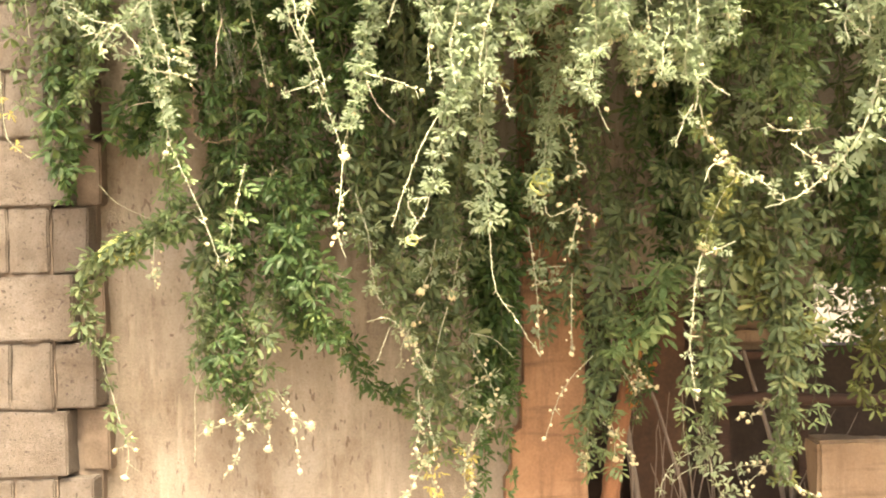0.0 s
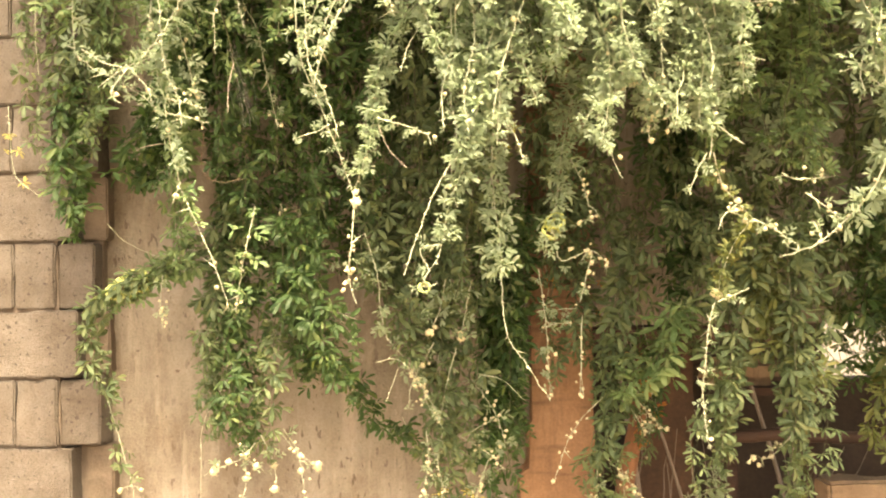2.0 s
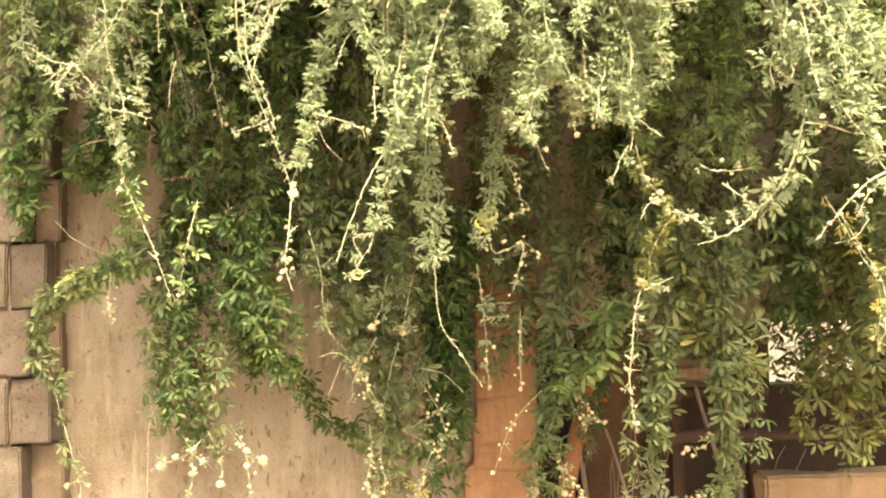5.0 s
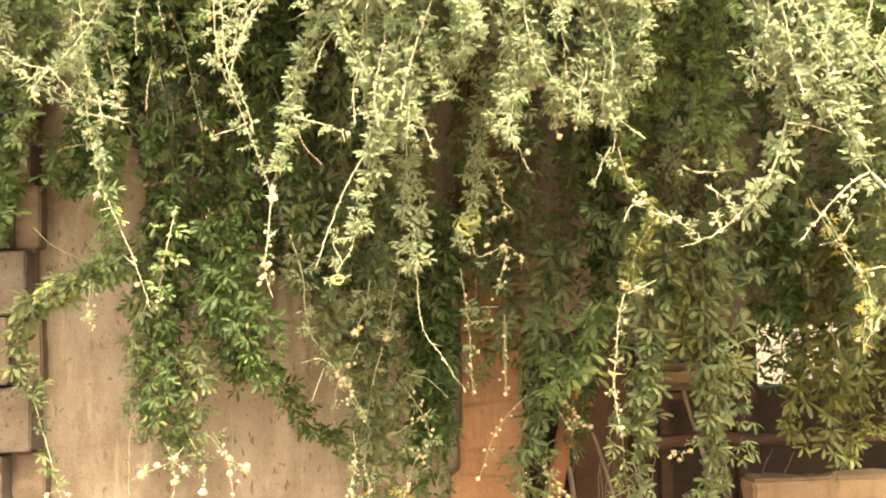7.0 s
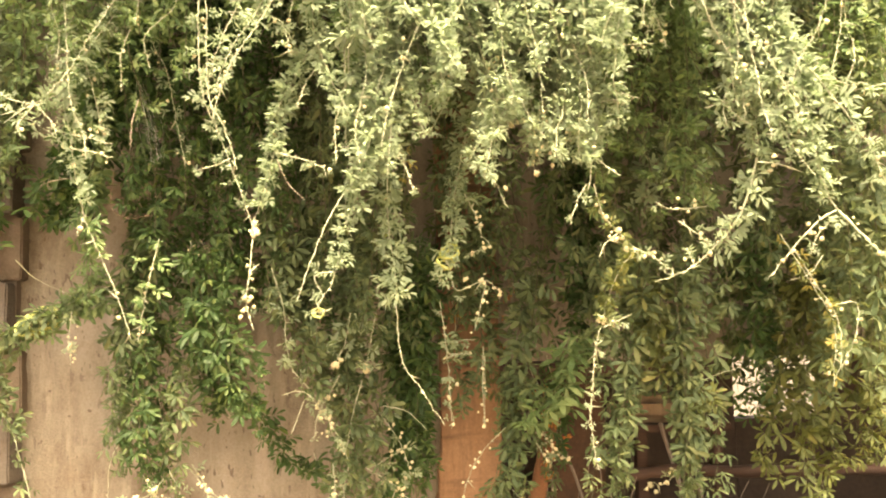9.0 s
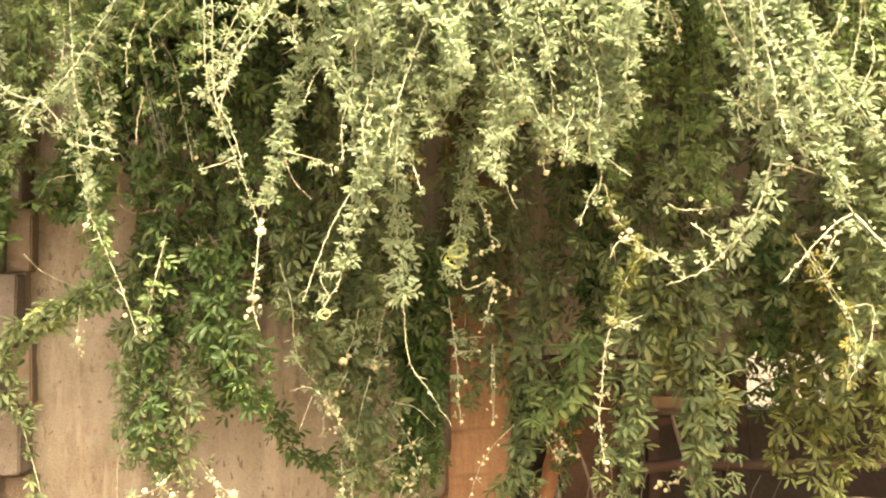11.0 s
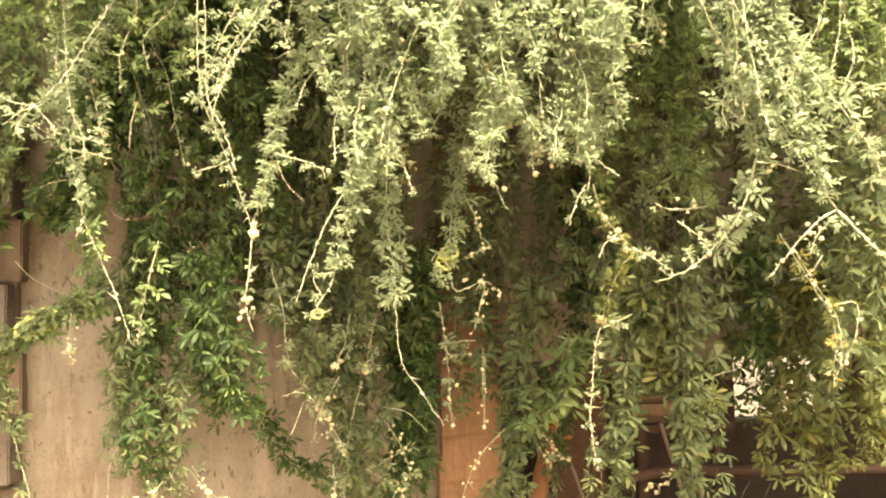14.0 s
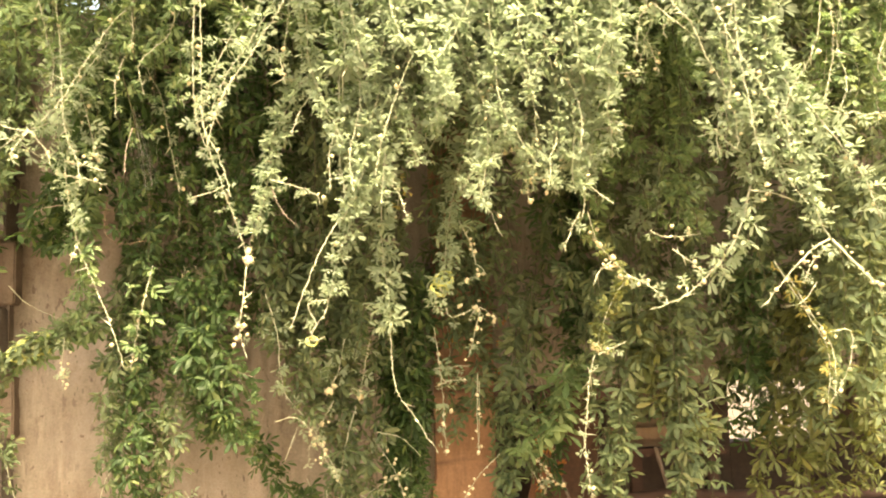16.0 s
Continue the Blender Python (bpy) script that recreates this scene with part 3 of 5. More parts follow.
# concrete blocks at the wall's end, one course over the other
pier = tagged(new("wall_blocks"), "end of a concrete block wall, courses uneven and open-jointed", "wall", kind="structure")
part("mortar", slab(-2.6, -1.158, 2.817, 3.10, 0.0, 2.69, 0.05, 0.006), MORTAR, pier)
part("mortar", slab(-1.157, -1.05, 2.885, 3.10, 0.0, 2.69, 0.2, 0.003), MORTAR, pier)


def block(x0, x1, y0, z0, z1, seed, grooves=(), material=BLOCK):
    bm = slab(x0, x1, y0, 3.09, z0, z1, 0.013, 0.0070, 0.005, seed)
    for v in bm.verts:
        for g, w in grooves:
            if v.co.y < y0 + 0.02 and abs(v.co.x - g) < w:
                v.co.y += 0.007
    return part("block", bm, material, pier, smooth=True)


for k in range(14):
    z0 = -0.115 + 0.2005 * k
    z0, z1, even = max(z0, 0.0) + 0.004, z0 + 0.2005 - 0.004, k % 2 == 1
    if even:
        block(-1.52, -1.110 + 0.006 * ((k * 7) % 5 - 2), 2.80, z0, z1, k * 1.3)
        # set-back end piece, its shade painted by a darker block colour
        block(-1.105, -1.030 + 0.004 * (k % 3), 2.87, z0, z1 - 0.004, k * 2.1, (), STAINED_SHADE)
        block(-1.93, -1.528, 2.805, z0, z1, k * 1.9)
    else:
        block(-1.281, -1.1625, 2.802, z0, z1, k * 1.7, ((-1.225, 0.02),))
        block(-1.161, -1.046 + 0.006 * ((k * 5) % 4 - 1), 2.818, z0, z1 - 0.003, k * 3.3)
        block(-1.70, -1.284, 2.80, z0, z1, k * 2.7)
        block(-2.11, -1.708, 2.80, z0, z1, k * 2.2)

# ---- hanging branches, one by one ----
vine([(-0.443, 2.27, 2.860), (-0.443, 2.25, 2.498), (-0.539, 2.23, 2.338), (-0.598, 2.20, 2.239), (-0.648, 2.17, 2.143), (-0.678, 2.15, 2.083), (-0.720, 2.12, 2.055), (-0.778, 2.10, 2.007)], kind='grey', thorns=70, leaves=234, size=0.67, stop=.93, buds=3)
vine([(-0.710, 2.10, 2.052), (-0.668, 2.09, 2.007), (-0.654, 2.08, 1.971)], leaves=35, size=.38, stop=1, buds=2, thorns=128)
vine([(-0.710, 2.10, 2.049), (-0.743, 2.09, 1.998), (-0.721, 2.08, 1.967)], leaves=35, size=.38, stop=1, buds=2, thorns=128)
vine([(-0.710, 2.10, 2.049), (-0.761, 2.10, 2.060), (-0.811, 2.10, 2.092)], size=0.64, leaves=51, thorns=60)
vine([(-0.907, 2.32, 2.860), (-0.907, 2.30, 2.216), (-0.873, 2.27, 2.107), (-0.784, 2.25, 2.052), (-0.717, 2.23, 2.008), (-0.667, 2.20, 1.965)], kind='grey', size=.84, leaves=70, thorns=60, buds=3)
vine([(-0.707, 2.22, 2.860), (-0.707, 2.20, 2.478), (-0.689, 2.19, 2.265), (-0.677, 2.19, 2.084), (-0.654, 2.18, 1.988), (-0.647, 2.17, 1.933), (-0.631, 2.16, 1.865), (-0.619, 2.16, 1.798), (-0.632, 2.15, 1.750)], kind='grey', size=0.64, thorns=70, leaves=282, stop=.93, buds=6, flowers=((.98, 1.1), (.93, .8), (.86, .7)))
vine([(-0.644, 2.15, 1.989), (-0.595, 2.13, 1.976), (-0.544, 2.12, 1.959)], leaves=70, size=.38, stop=1, buds=5, thorns=96)
vine([(-0.640, 2.15, 1.955), (-0.581, 2.13, 1.941), (-0.539, 2.12, 1.926)], leaves=70, size=.38, stop=1, buds=5, thorns=96)
vine([(-0.626, 2.18, 1.800), (-0.583, 2.17, 1.706), (-0.547, 2.16, 1.626), (-0.506, 2.15, 1.509)], kind='fresh', size=0.64, leaves=125, stop=.4, thorns=70, buds=3)
vine([(-0.455, 2.20, 1.745), (-0.469, 2.19, 1.678), (-0.484, 2.19, 1.613), (-0.498, 2.18, 1.502)], kind='fresh', size=0.64, leaves=108, buds=8, thorns=50)
vine([(-0.564, 2.42, 2.443), (-0.522, 2.41, 2.285), (-0.482, 2.39, 2.205), (-0.457, 2.38, 2.082), (-0.439, 2.36, 2.005), (-0.422, 2.35, 1.947)], kind='grey', size=.5, leaves=80, stop=.97, buds=6, flowers=((1, .8), ))
vine([(-0.646, 2.25, 2.197), (-0.620, 2.23, 2.116), (-0.601, 2.22, 2.042), (-0.582, 2.20, 1.974)], kind='grey', size=0.64, thorns=70, leaves=125, buds=9)
vine([(-0.128, 2.07, 2.860), (-0.128, 2.05, 2.415), (-0.192, 2.04, 2.252), (-0.240, 2.02, 2.170), (-0.270, 2.01, 2.103), (-0.283, 2.00, 2.043)], kind='grey', thorns=70, leaves=187, size=0.64, buds=2, r0=.0028)
vine([(-0.337, 2.12, 2.860), (-0.337, 2.10, 2.409), (-0.339, 2.09, 2.191), (-0.327, 2.08, 2.056), (-0.294, 2.08, 1.976), (-0.261, 2.07, 1.883), (-0.222, 2.06, 1.780), (-0.209, 2.05, 1.728)], kind='grey', leaves=95, size=0.54, buds=6, thorns=90, stop=.93, r0=.004)
vine([(-0.213, 2.10, 2.340), (-0.270, 2.09, 2.229), (-0.300, 2.08, 2.146), (-0.310, 2.06, 2.064), (-0.285, 2.05, 1.958)], kind='grey', thorns=70, leaves=120, size=0.58)
vine([(0.104, 2.22, 2.860), (0.104, 2.20, 2.447), (-0.008, 2.18, 2.256), (-0.089, 2.16, 2.182), (-0.128, 2.14, 2.109), (-0.160, 2.12, 2.037), (-0.167, 2.11, 1.954), (-0.182, 2.09, 1.872), (-0.211, 2.07, 1.768), (-0.214, 2.05, 1.726)], kind='grey', thorns=70, leaves=376, size=0.70, stop=.93, buds=4, flowers=((.99, 1.5), (.97, 1.1)))
vine([(-0.214, 2.05, 1.726), (-0.221, 2.04, 1.640), (-0.227, 2.04, 1.578), (-0.211, 2.03, 1.524)], size=.5, leaves=30, buds=11, thorns=90, stop=.9)
vine([(-0.163, 2.07, 1.924), (-0.095, 2.05, 1.901), (-0.053, 2.02, 1.878), (-0.047, 2.00, 1.852)], leaves=70, size=.38, stop=1, thorns=80, buds=3)
vine([(-0.160, 2.07, 1.908), (-0.138, 2.06, 1.855), (-0.100, 2.05, 1.811)], leaves=0, thorns=0, stem=STEM_PINK, r0=.0015, r1=.0009)
vine([(-0.265, 2.07, 1.912), (-0.295, 2.05, 1.892), (-0.335, 2.03, 1.879)], leaves=70, size=.38, stop=1, thorns=80, r0=.0019)
vine([(-0.272, 2.10, 2.260), (-0.209, 2.07, 2.246), (-0.141, 2.03, 2.211), (-0.119, 2.00, 2.126)], kind='grey', size=0.64, thorns=70, leaves=125, buds=4)
vine([(0.187, 2.02, 2.860), (0.187, 2.00, 2.394), (0.152, 1.99, 2.234), (0.111, 1.98, 2.103), (0.072, 1.97, 2.001), (0.047, 1.96, 1.912), (0.015, 1.96, 1.837), (-0.021, 1.95, 1.788), (-0.045, 1.94, 1.739), (-0.069, 1.93, 1.680), (-0.105, 1.92, 1.584)], kind='grey', leaves=344, size=0.74, stop=.8, r0=.0025, r1=.0013, thorns=60)
vine([(0.098, 2.04, 2.860), (0.098, 2.02, 2.376), (0.063, 2.01, 2.216), (0.061, 2.00, 2.084), (0.053, 2.00, 1.968), (0.045, 1.99, 1.879), (0.020, 1.98, 1.804), (-0.011, 1.98, 1.730), (-0.030, 1.97, 1.633), (-0.069, 1.96, 1.574)], kind='grey', leaves=314, size=0.70, stop=.93, thorns=60, buds=3)
vine([(-0.030, 1.97, 1.645), (-0.072, 1.97, 1.636), (-0.055, 1.97, 1.591), (-0.073, 1.97, 1.560), (-0.037, 1.97, 1.563)], leaves=70, size=.38, stop=1, thorns=64, pods=((.9, .55), ))
vine([(0.052, 2.07, 2.860), (0.052, 2.05, 2.361), (0.023, 2.04, 2.172), (0.012, 2.03, 2.065), (-0.004, 2.02, 1.973), (0.008, 2.00, 1.882), (-0.005, 1.99, 1.781), (0.009, 1.98, 1.718)], kind='grey', thorns=70, leaves=314, size=0.67, stop=.8)
vine([(0.111, 2.10, 2.082), (0.095, 2.10, 1.949), (0.086, 2.10, 1.817), (0.091, 2.10, 1.726), (0.102, 2.10, 1.635), (0.103, 2.10, 1.545), (0.114, 2.10, 1.443), (0.154, 2.10, 1.379), (0.204, 2.10, 1.298)], kind='grey', leaves=296, size=0.70, stop=.62, thorns=30, r0=.0025, buds=2, flowers=((.9, .5), ))
vine([(0.064, 2.00, 1.924), (0.119, 1.98, 1.883), (0.133, 1.97, 1.855), (0.144, 1.95, 1.807)], leaves=70, size=.38, stop=1, thorns=192, r0=.0019)
vine([(0.252, 2.05, 2.293), (0.322, 2.05, 2.226), (0.373, 2.05, 2.186)], leaves=70, size=.38, stop=1, thorns=32, r0=.002, stem=STEM_PALE)
vine([(0.438, 2.07, 2.860), (0.438, 2.05, 2.387), (0.375, 2.04, 2.289), (0.331, 2.03, 2.166), (0.311, 2.02, 2.058), (0.303, 2.00, 1.940), (0.315, 1.99, 1.856), (0.350, 1.98, 1.775)], kind='grey', leaves=218, size=0.61, stop=.93, thorns=60, buds=4, r0=.004)
vine([(0.435, 2.10, 2.269), (0.389, 2.08, 2.168), (0.335, 2.06, 2.084), (0.315, 2.05, 2.001), (0.298, 2.03, 1.920)], kind='grey', size=0.64, thorns=70, leaves=266, stop=.93, buds=5)
vine([(0.224, 2.12, 2.860), (0.224, 2.10, 2.407), (0.223, 2.08, 2.264), (0.216, 2.07, 2.139), (0.211, 2.05, 2.052)], kind='grey', size=0.64, thorns=70, leaves=251, stop=.95, buds=6, flowers=((1, .7), (.7, .6)))
vine([(0.487, 2.12, 2.860), (0.487, 2.10, 2.393), (0.466, 2.08, 2.263), (0.460, 2.07, 2.176), (0.468, 2.05, 2.098)], kind='grey', size=0.64, thorns=70, leaves=251, buds=8, flowers=((.95, .9), (.6, 1.0)))
vine([(0.379, 2.10, 2.187), (0.406, 2.08, 2.074), (0.414, 2.06, 1.990), (0.416, 2.05, 1.934), (0.418, 2.03, 1.860)], kind='grey', size=0.64, thorns=70, leaves=187, buds=14, flowers=((1, .9), (.8, .8)))
vine([(0.523, 2.10, 2.090), (0.463, 2.08, 2.018), (0.425, 2.05, 1.974), (0.431, 2.03, 1.879)], kind='grey', size=0.64, thorns=70, leaves=125, buds=12, flowers=((.9, 1.0), ))
vine([(0.583, 2.12, 1.972), (0.503, 2.10, 1.949), (0.465, 2.07, 1.922), (0.492, 2.05, 1.879)], kind='grey', size=0.64, thorns=70, leaves=125, buds=10)
vine([(0.347, 2.12, 1.962), (0.392, 2.10, 1.990), (0.435, 2.07, 1.992), (0.470, 2.05, 1.967)], size=.5, leaves=25, buds=8, flowers=((.8, 1.0), (.5, .8)))
vine([(0.303, 2.20, 2.048), (0.275, 2.19, 1.962), (0.252, 2.18, 1.865), (0.239, 2.17, 1.782), (0.226, 2.16, 1.688), (0.201, 2.15, 1.619)], kind='grey', thorns=70, leaves=376, size=0.64, stop=.95, pods=((.8, 1.0), (.87, .9)))
vine([(0.271, 2.18, 1.837), (0.296, 2.17, 1.782), (0.308, 2.17, 1.733), (0.328, 2.16, 1.710), (0.276, 2.15, 1.689)], kind='grey', size=0.64, leaves=38, buds=9, thorns=40, flowers=((.8, .7), (.95, .65)))
vine([(0.237, 2.20, 1.629), (0.250, 2.20, 1.606), (0.319, 2.20, 1.627), (0.356, 2.20, 1.590)], size=.5, leaves=25, buds=12, thorns=40, flowers=((.6, .6), ))
vine([(0.318, 2.20, 1.621), (0.300, 2.20, 1.554), (0.285, 2.20, 1.507)], leaves=70, size=.38, stop=1, buds=5, thorns=32)
vine([(0.217, 2.42, 1.586), (0.229, 2.42, 1.483), (0.237, 2.43, 1.380), (0.241, 2.43, 1.255)], leaves=52, buds=9, thorns=60, size=.5, r0=.0018, r1=.001)
vine([(0.214, 2.42, 1.480), (0.261, 2.42, 1.482), (0.308, 2.41, 1.484)], leaves=70, size=.38, stop=1, thorns=48, r0=.002, stem=STEM_PALE)
vine([(0.231, 2.42, 1.439), (0.260, 2.42, 1.447), (0.298, 2.41, 1.449)], leaves=70, size=.38, stop=1, thorns=48, r0=.002, flowers=((1, .55), ))
vine([(0.332, 2.47, 1.464), (0.329, 2.48, 1.345), (0.332, 2.48, 1.252)], leaves=0, buds=4, r0=.0015, r1=.0009, flowers=((1, .6), ))
vine([(0.515, 2.02, 2.860), (0.515, 2.00, 2.367), (0.521, 1.99, 2.232), (0.531, 1.98, 2.138), (0.555, 1.98, 2.046), (0.552, 1.97, 1.955), (0.531, 1.96, 1.866), (0.524, 1.95, 1.809)], kind='grey', leaves=407, size=0.64, stop=.95, thorns=90, buds=5, r0=.0028)
vine([(0.599, 2.04, 2.860), (0.599, 2.02, 2.402), (0.584, 2.01, 2.276), (0.570, 1.99, 2.167), (0.563, 1.98, 2.073)], kind='grey', size=0.64, thorns=70, leaves=282, stop=.95, buds=3)
vine([(0.521, 1.96, 1.823), (0.499, 1.96, 1.786), (0.480, 1.95, 1.735)], leaves=70, size=.38, stop=1, thorns=144, r0=.0019)
vine([(0.559, 1.97, 2.028), (0.610, 1.97, 2.024), (0.649, 1.97, 2.012)], leaves=70, size=.38, stop=1, thorns=128, buds=2)
vine([(0.558, 1.97, 2.005), (0.590, 1.97, 2.010), (0.629, 1.97, 2.007)], leaves=70, size=.38, stop=1, thorns=128, buds=2)
vine([(0.547, 1.97, 1.880), (0.569, 1.96, 1.859), (0.592, 1.95, 1.836)], size=.5, leaves=25, thorns=90)
vine([(0.545, 2.00, 1.828), (0.569, 2.02, 1.760), (0.605, 2.03, 1.723), (0.643, 2.05, 1.687)], kind='olive', leaves=125, size=0.51, thorns=60, buds=8, flowers=((.55, .9), (.75, 1.1), (.85, .9)))
vine([(0.605, 2.03, 1.722), (0.571, 2.02, 1.696), (0.551, 2.00, 1.668)], size=.5, leaves=14, thorns=80, buds=4)
vine([(0.640, 2.05, 1.690), (0.678, 2.02, 1.663), (0.714, 2.00, 1.632)], leaves=70, size=.38, stop=1, thorns=144, buds=4, r0=.0019)
vine([(0.745, 1.92, 2.860), (0.745, 1.90, 2.352), (0.799, 1.90, 2.211), (0.837, 1.89, 2.135), (0.862, 1.89, 2.046), (0.874, 1.89, 1.947), (0.871, 1.88, 1.861), (0.836, 1.88, 1.752)], kind='grey', leaves=359, size=0.80, stop=.9, thorns=60, buds=3, r0=.0027, r1=.0013)
vine([(0.870, 1.88, 1.860), (0.842, 1.90, 1.754), (0.792, 1.92, 1.684), (0.731, 1.93, 1.632), (0.661, 1.95, 1.605)], kind='grey', leaves=218, size=0.77, stop=.6, thorns=90, buds=6, r0=.004)
vine([(0.717, 1.95, 1.736), (0.756, 1.94, 1.705), (0.782, 1.93, 1.679)], size=.5, leaves=19, thorns=90, buds=3)
vine([(0.732, 1.95, 1.676), (0.737, 1.94, 1.657), (0.740, 1.93, 1.638)], leaves=70, size=.38, stop=1, thorns=144, buds=2)
vine([(0.875, 1.90, 1.993), (0.834, 1.89, 1.987), (0.763, 1.88, 1.969)], size=.5, leaves=14, thorns=30, r0=.003)
vine([(0.800, 1.88, 1.985), (0.825, 1.87, 1.950), (0.856, 1.86, 1.927)], size=.5, leaves=14, thorns=60, r0=.003)
vine([(0.669, 1.95, 1.778), (0.713, 1.98, 1.765), (0.798, 2.00, 1.774)], kind='grey', size=.5, leaves=25, thorns=60, buds=4)
vine([(0.673, 2.15, 1.691), (0.633, 2.13, 1.651), (0.597, 2.12, 1.585), (0.573, 2.10, 1.518)], kind='olive', thorns=70, leaves=314, size=0.64, stop=.95, flowers=((.97, 1.7), ))
vine([(0.570, 2.10, 1.510), (0.557, 2.10, 1.469), (0.548, 2.10, 1.393), (0.539, 2.10, 1.291), (0.552, 2.10, 1.184)], leaves=45, size=.36, thorns=260, r0=.0017, buds=2)
vine([(0.577, 2.10, 1.510), (0.610, 2.09, 1.526), (0.641, 2.08, 1.538)], leaves=70, size=.38, stop=1, thorns=64, buds=2, r0=.002)
vine([(0.815, 1.87, 2.860), (0.815, 1.85, 2.357), (0.853, 1.85, 2.181), (0.908, 1.84, 2.106), (0.950, 1.84, 2.032), (0.962, 1.83, 1.958), (0.972, 1.83, 1.862), (0.989, 1.82, 1.778), (1.010, 1.82, 1.738)], kind='grey', leaves=376, size=0.80, stop=.97, thorns=50, r0=.0027, r1=.0013)
vine([(1.010, 1.82, 1.738), (1.048, 1.81, 1.692), (1.114, 1.80, 1.614)], kind='grey', leaves=65, size=0.58, thorns=90, buds=8, r0=.004)
vine([(1.006, 1.82, 1.738), (0.971, 1.82, 1.720), (0.921, 1.82, 1.672), (0.862, 1.82, 1.604)], size=.5, leaves=8, thorns=120, buds=5, r0=.003)
vine([(1.005, 1.82, 1.728), (0.963, 1.82, 1.685), (0.949, 1.82, 1.648)], leaves=70, size=.38, stop=1, thorns=144, buds=3)
vine([(0.904, 1.85, 2.182), (0.976, 1.84, 2.044), (1.036, 1.82, 1.944), (1.079, 1.81, 1.869), (1.108, 1.80, 1.775)], kind='grey', leaves=218, size=0.70, stop=.97, thorns=70, buds=8, r0=.004)
vine([(0.874, 1.87, 2.860), (0.874, 1.85, 2.307), (0.891, 1.84, 2.143), (0.900, 1.83, 2.042), (0.902, 1.82, 1.956), (0.912, 1.81, 1.883), (0.956, 1.80, 1.808)], kind='grey', leaves=282, size=0.77, thorns=50, buds=2)
vine([(0.881, 1.85, 1.905), (0.939, 1.84, 1.899), (0.997, 1.84, 1.885)], leaves=70, size=.38, stop=1, thorns=96, buds=3, r0=.0019)
vine([(0.860, 1.85, 1.846), (0.894, 1.84, 1.840), (0.929, 1.84, 1.829)], size=.5, leaves=8, thorns=80, buds=3)
vine([(0.906, 1.86, 2.050), (0.908, 1.85, 1.951), (0.917, 1.84, 1.859)], size=.5, leaves=25, thorns=80, buds=2)
vine([(0.690, 1.90, 2.264), (0.724, 1.89, 2.229), (0.770, 1.89, 2.193), (0.804, 1.88, 2.181)], kind='grey', leaves=77, size=0.64, thorns=60)
vine([(0.724, 2.02, 2.860), (0.724, 2.00, 2.366), (0.707, 1.99, 2.271), (0.686, 1.99, 2.203), (0.674, 1.98, 2.156)], kind='grey', leaves=187, size=0.58, thorns=70, buds=3)
vine([(0.697, 2.00, 2.220), (0.709, 1.99, 2.178), (0.717, 1.98, 2.129)], size=0.64, leaves=77, thorns=70, buds=3)
vine([(0.578, 1.98, 2.124), (0.626, 1.97, 2.132), (0.679, 1.95, 2.131)], kind='grey', size=0.64, leaves=108, thorns=60, buds=5)
vine([(1.127, 1.97, 2.860), (1.127, 1.95, 2.398), (1.146, 1.94, 2.288), (1.139, 1.93, 2.180), (1.139, 1.91, 2.087), (1.101, 1.90, 2.002)], kind='dull', thorns=70, leaves=469, size=0.80, stop=1)
vine([(1.219, 1.97, 2.860), (1.219, 1.95, 2.398), (1.212, 1.93, 2.247), (1.176, 1.92, 2.139), (1.172, 1.90, 2.020)], kind='fresh', thorns=70, leaves=380, size=0.77, stop=1)
vine([(1.072, 1.97, 2.860), (1.072, 1.95, 2.372), (1.079, 1.94, 2.262), (1.079, 1.93, 2.155), (1.046, 1.91, 2.037), (1.089, 1.90, 2.009)], kind='fresh', thorns=70, leaves=330, size=0.77, stop=1)
vine([(1.076, 1.90, 2.003), (1.127, 1.88, 2.009), (1.176, 1.85, 2.011)], size=0.64, leaves=38, thorns=60, buds=6)
vine([(1.035, 2.10, 1.680), (1.084, 2.09, 1.586), (1.117, 2.08, 1.520), (1.116, 2.06, 1.430), (1.093, 2.05, 1.378)], kind='olive', size=0.64, leaves=65, thorns=40, buds=7)
vine([(1.116, 2.08, 1.548), (1.161, 2.07, 1.550), (1.151, 2.06, 1.480), (1.108, 2.05, 1.405)], kind='olive', size=.5, leaves=25, thorns=30, buds=5)
vine([(1.093, 2.08, 1.664), (1.049, 2.06, 1.618), (0.996, 2.05, 1.606)], kind='olive', size=0.64, leaves=51, thorns=30)
vine([(0.835, 2.42, 2.058), (0.805, 2.41, 1.979), (0.781, 2.39, 1.886), (0.745, 2.38, 1.825)], kind='grey', leaves=222, size=1.01, stop=1)
vine([(0.754, 2.42, 1.633), (0.786, 2.42, 1.513), (0.808, 2.42, 1.423), (0.875, 2.41, 1.355), (0.925, 2.41, 1.317)], kind='olive', leaves=284, size=1.01, stop=1, apart=False)
vine([(0.916, 2.42, 1.364), (0.953, 2.42, 1.378), (0.993, 2.41, 1.389)], leaves=0, thorns=16, r0=.0015, r1=.0009)
vine([(0.820, 2.42, 1.567), (0.872, 2.42, 1.573), (0.891, 2.41, 1.596)], leaves=0, thorns=0, r0=.0015, r1=.0009, stem=STEM_PINK, flowers=((1, .5), ))
vine([(0.891, 2.42, 2.404), (0.897, 2.40, 2.318), (0.911, 2.38, 2.257)], kind='fresh', leaves=324, size=1.18, stop=1)
vine([(-0.451, 2.52, 1.771), (-0.437, 2.52, 1.725), (-0.430, 2.53, 1.672)], kind='fresh', leaves=100, size=0.67, buds=6)
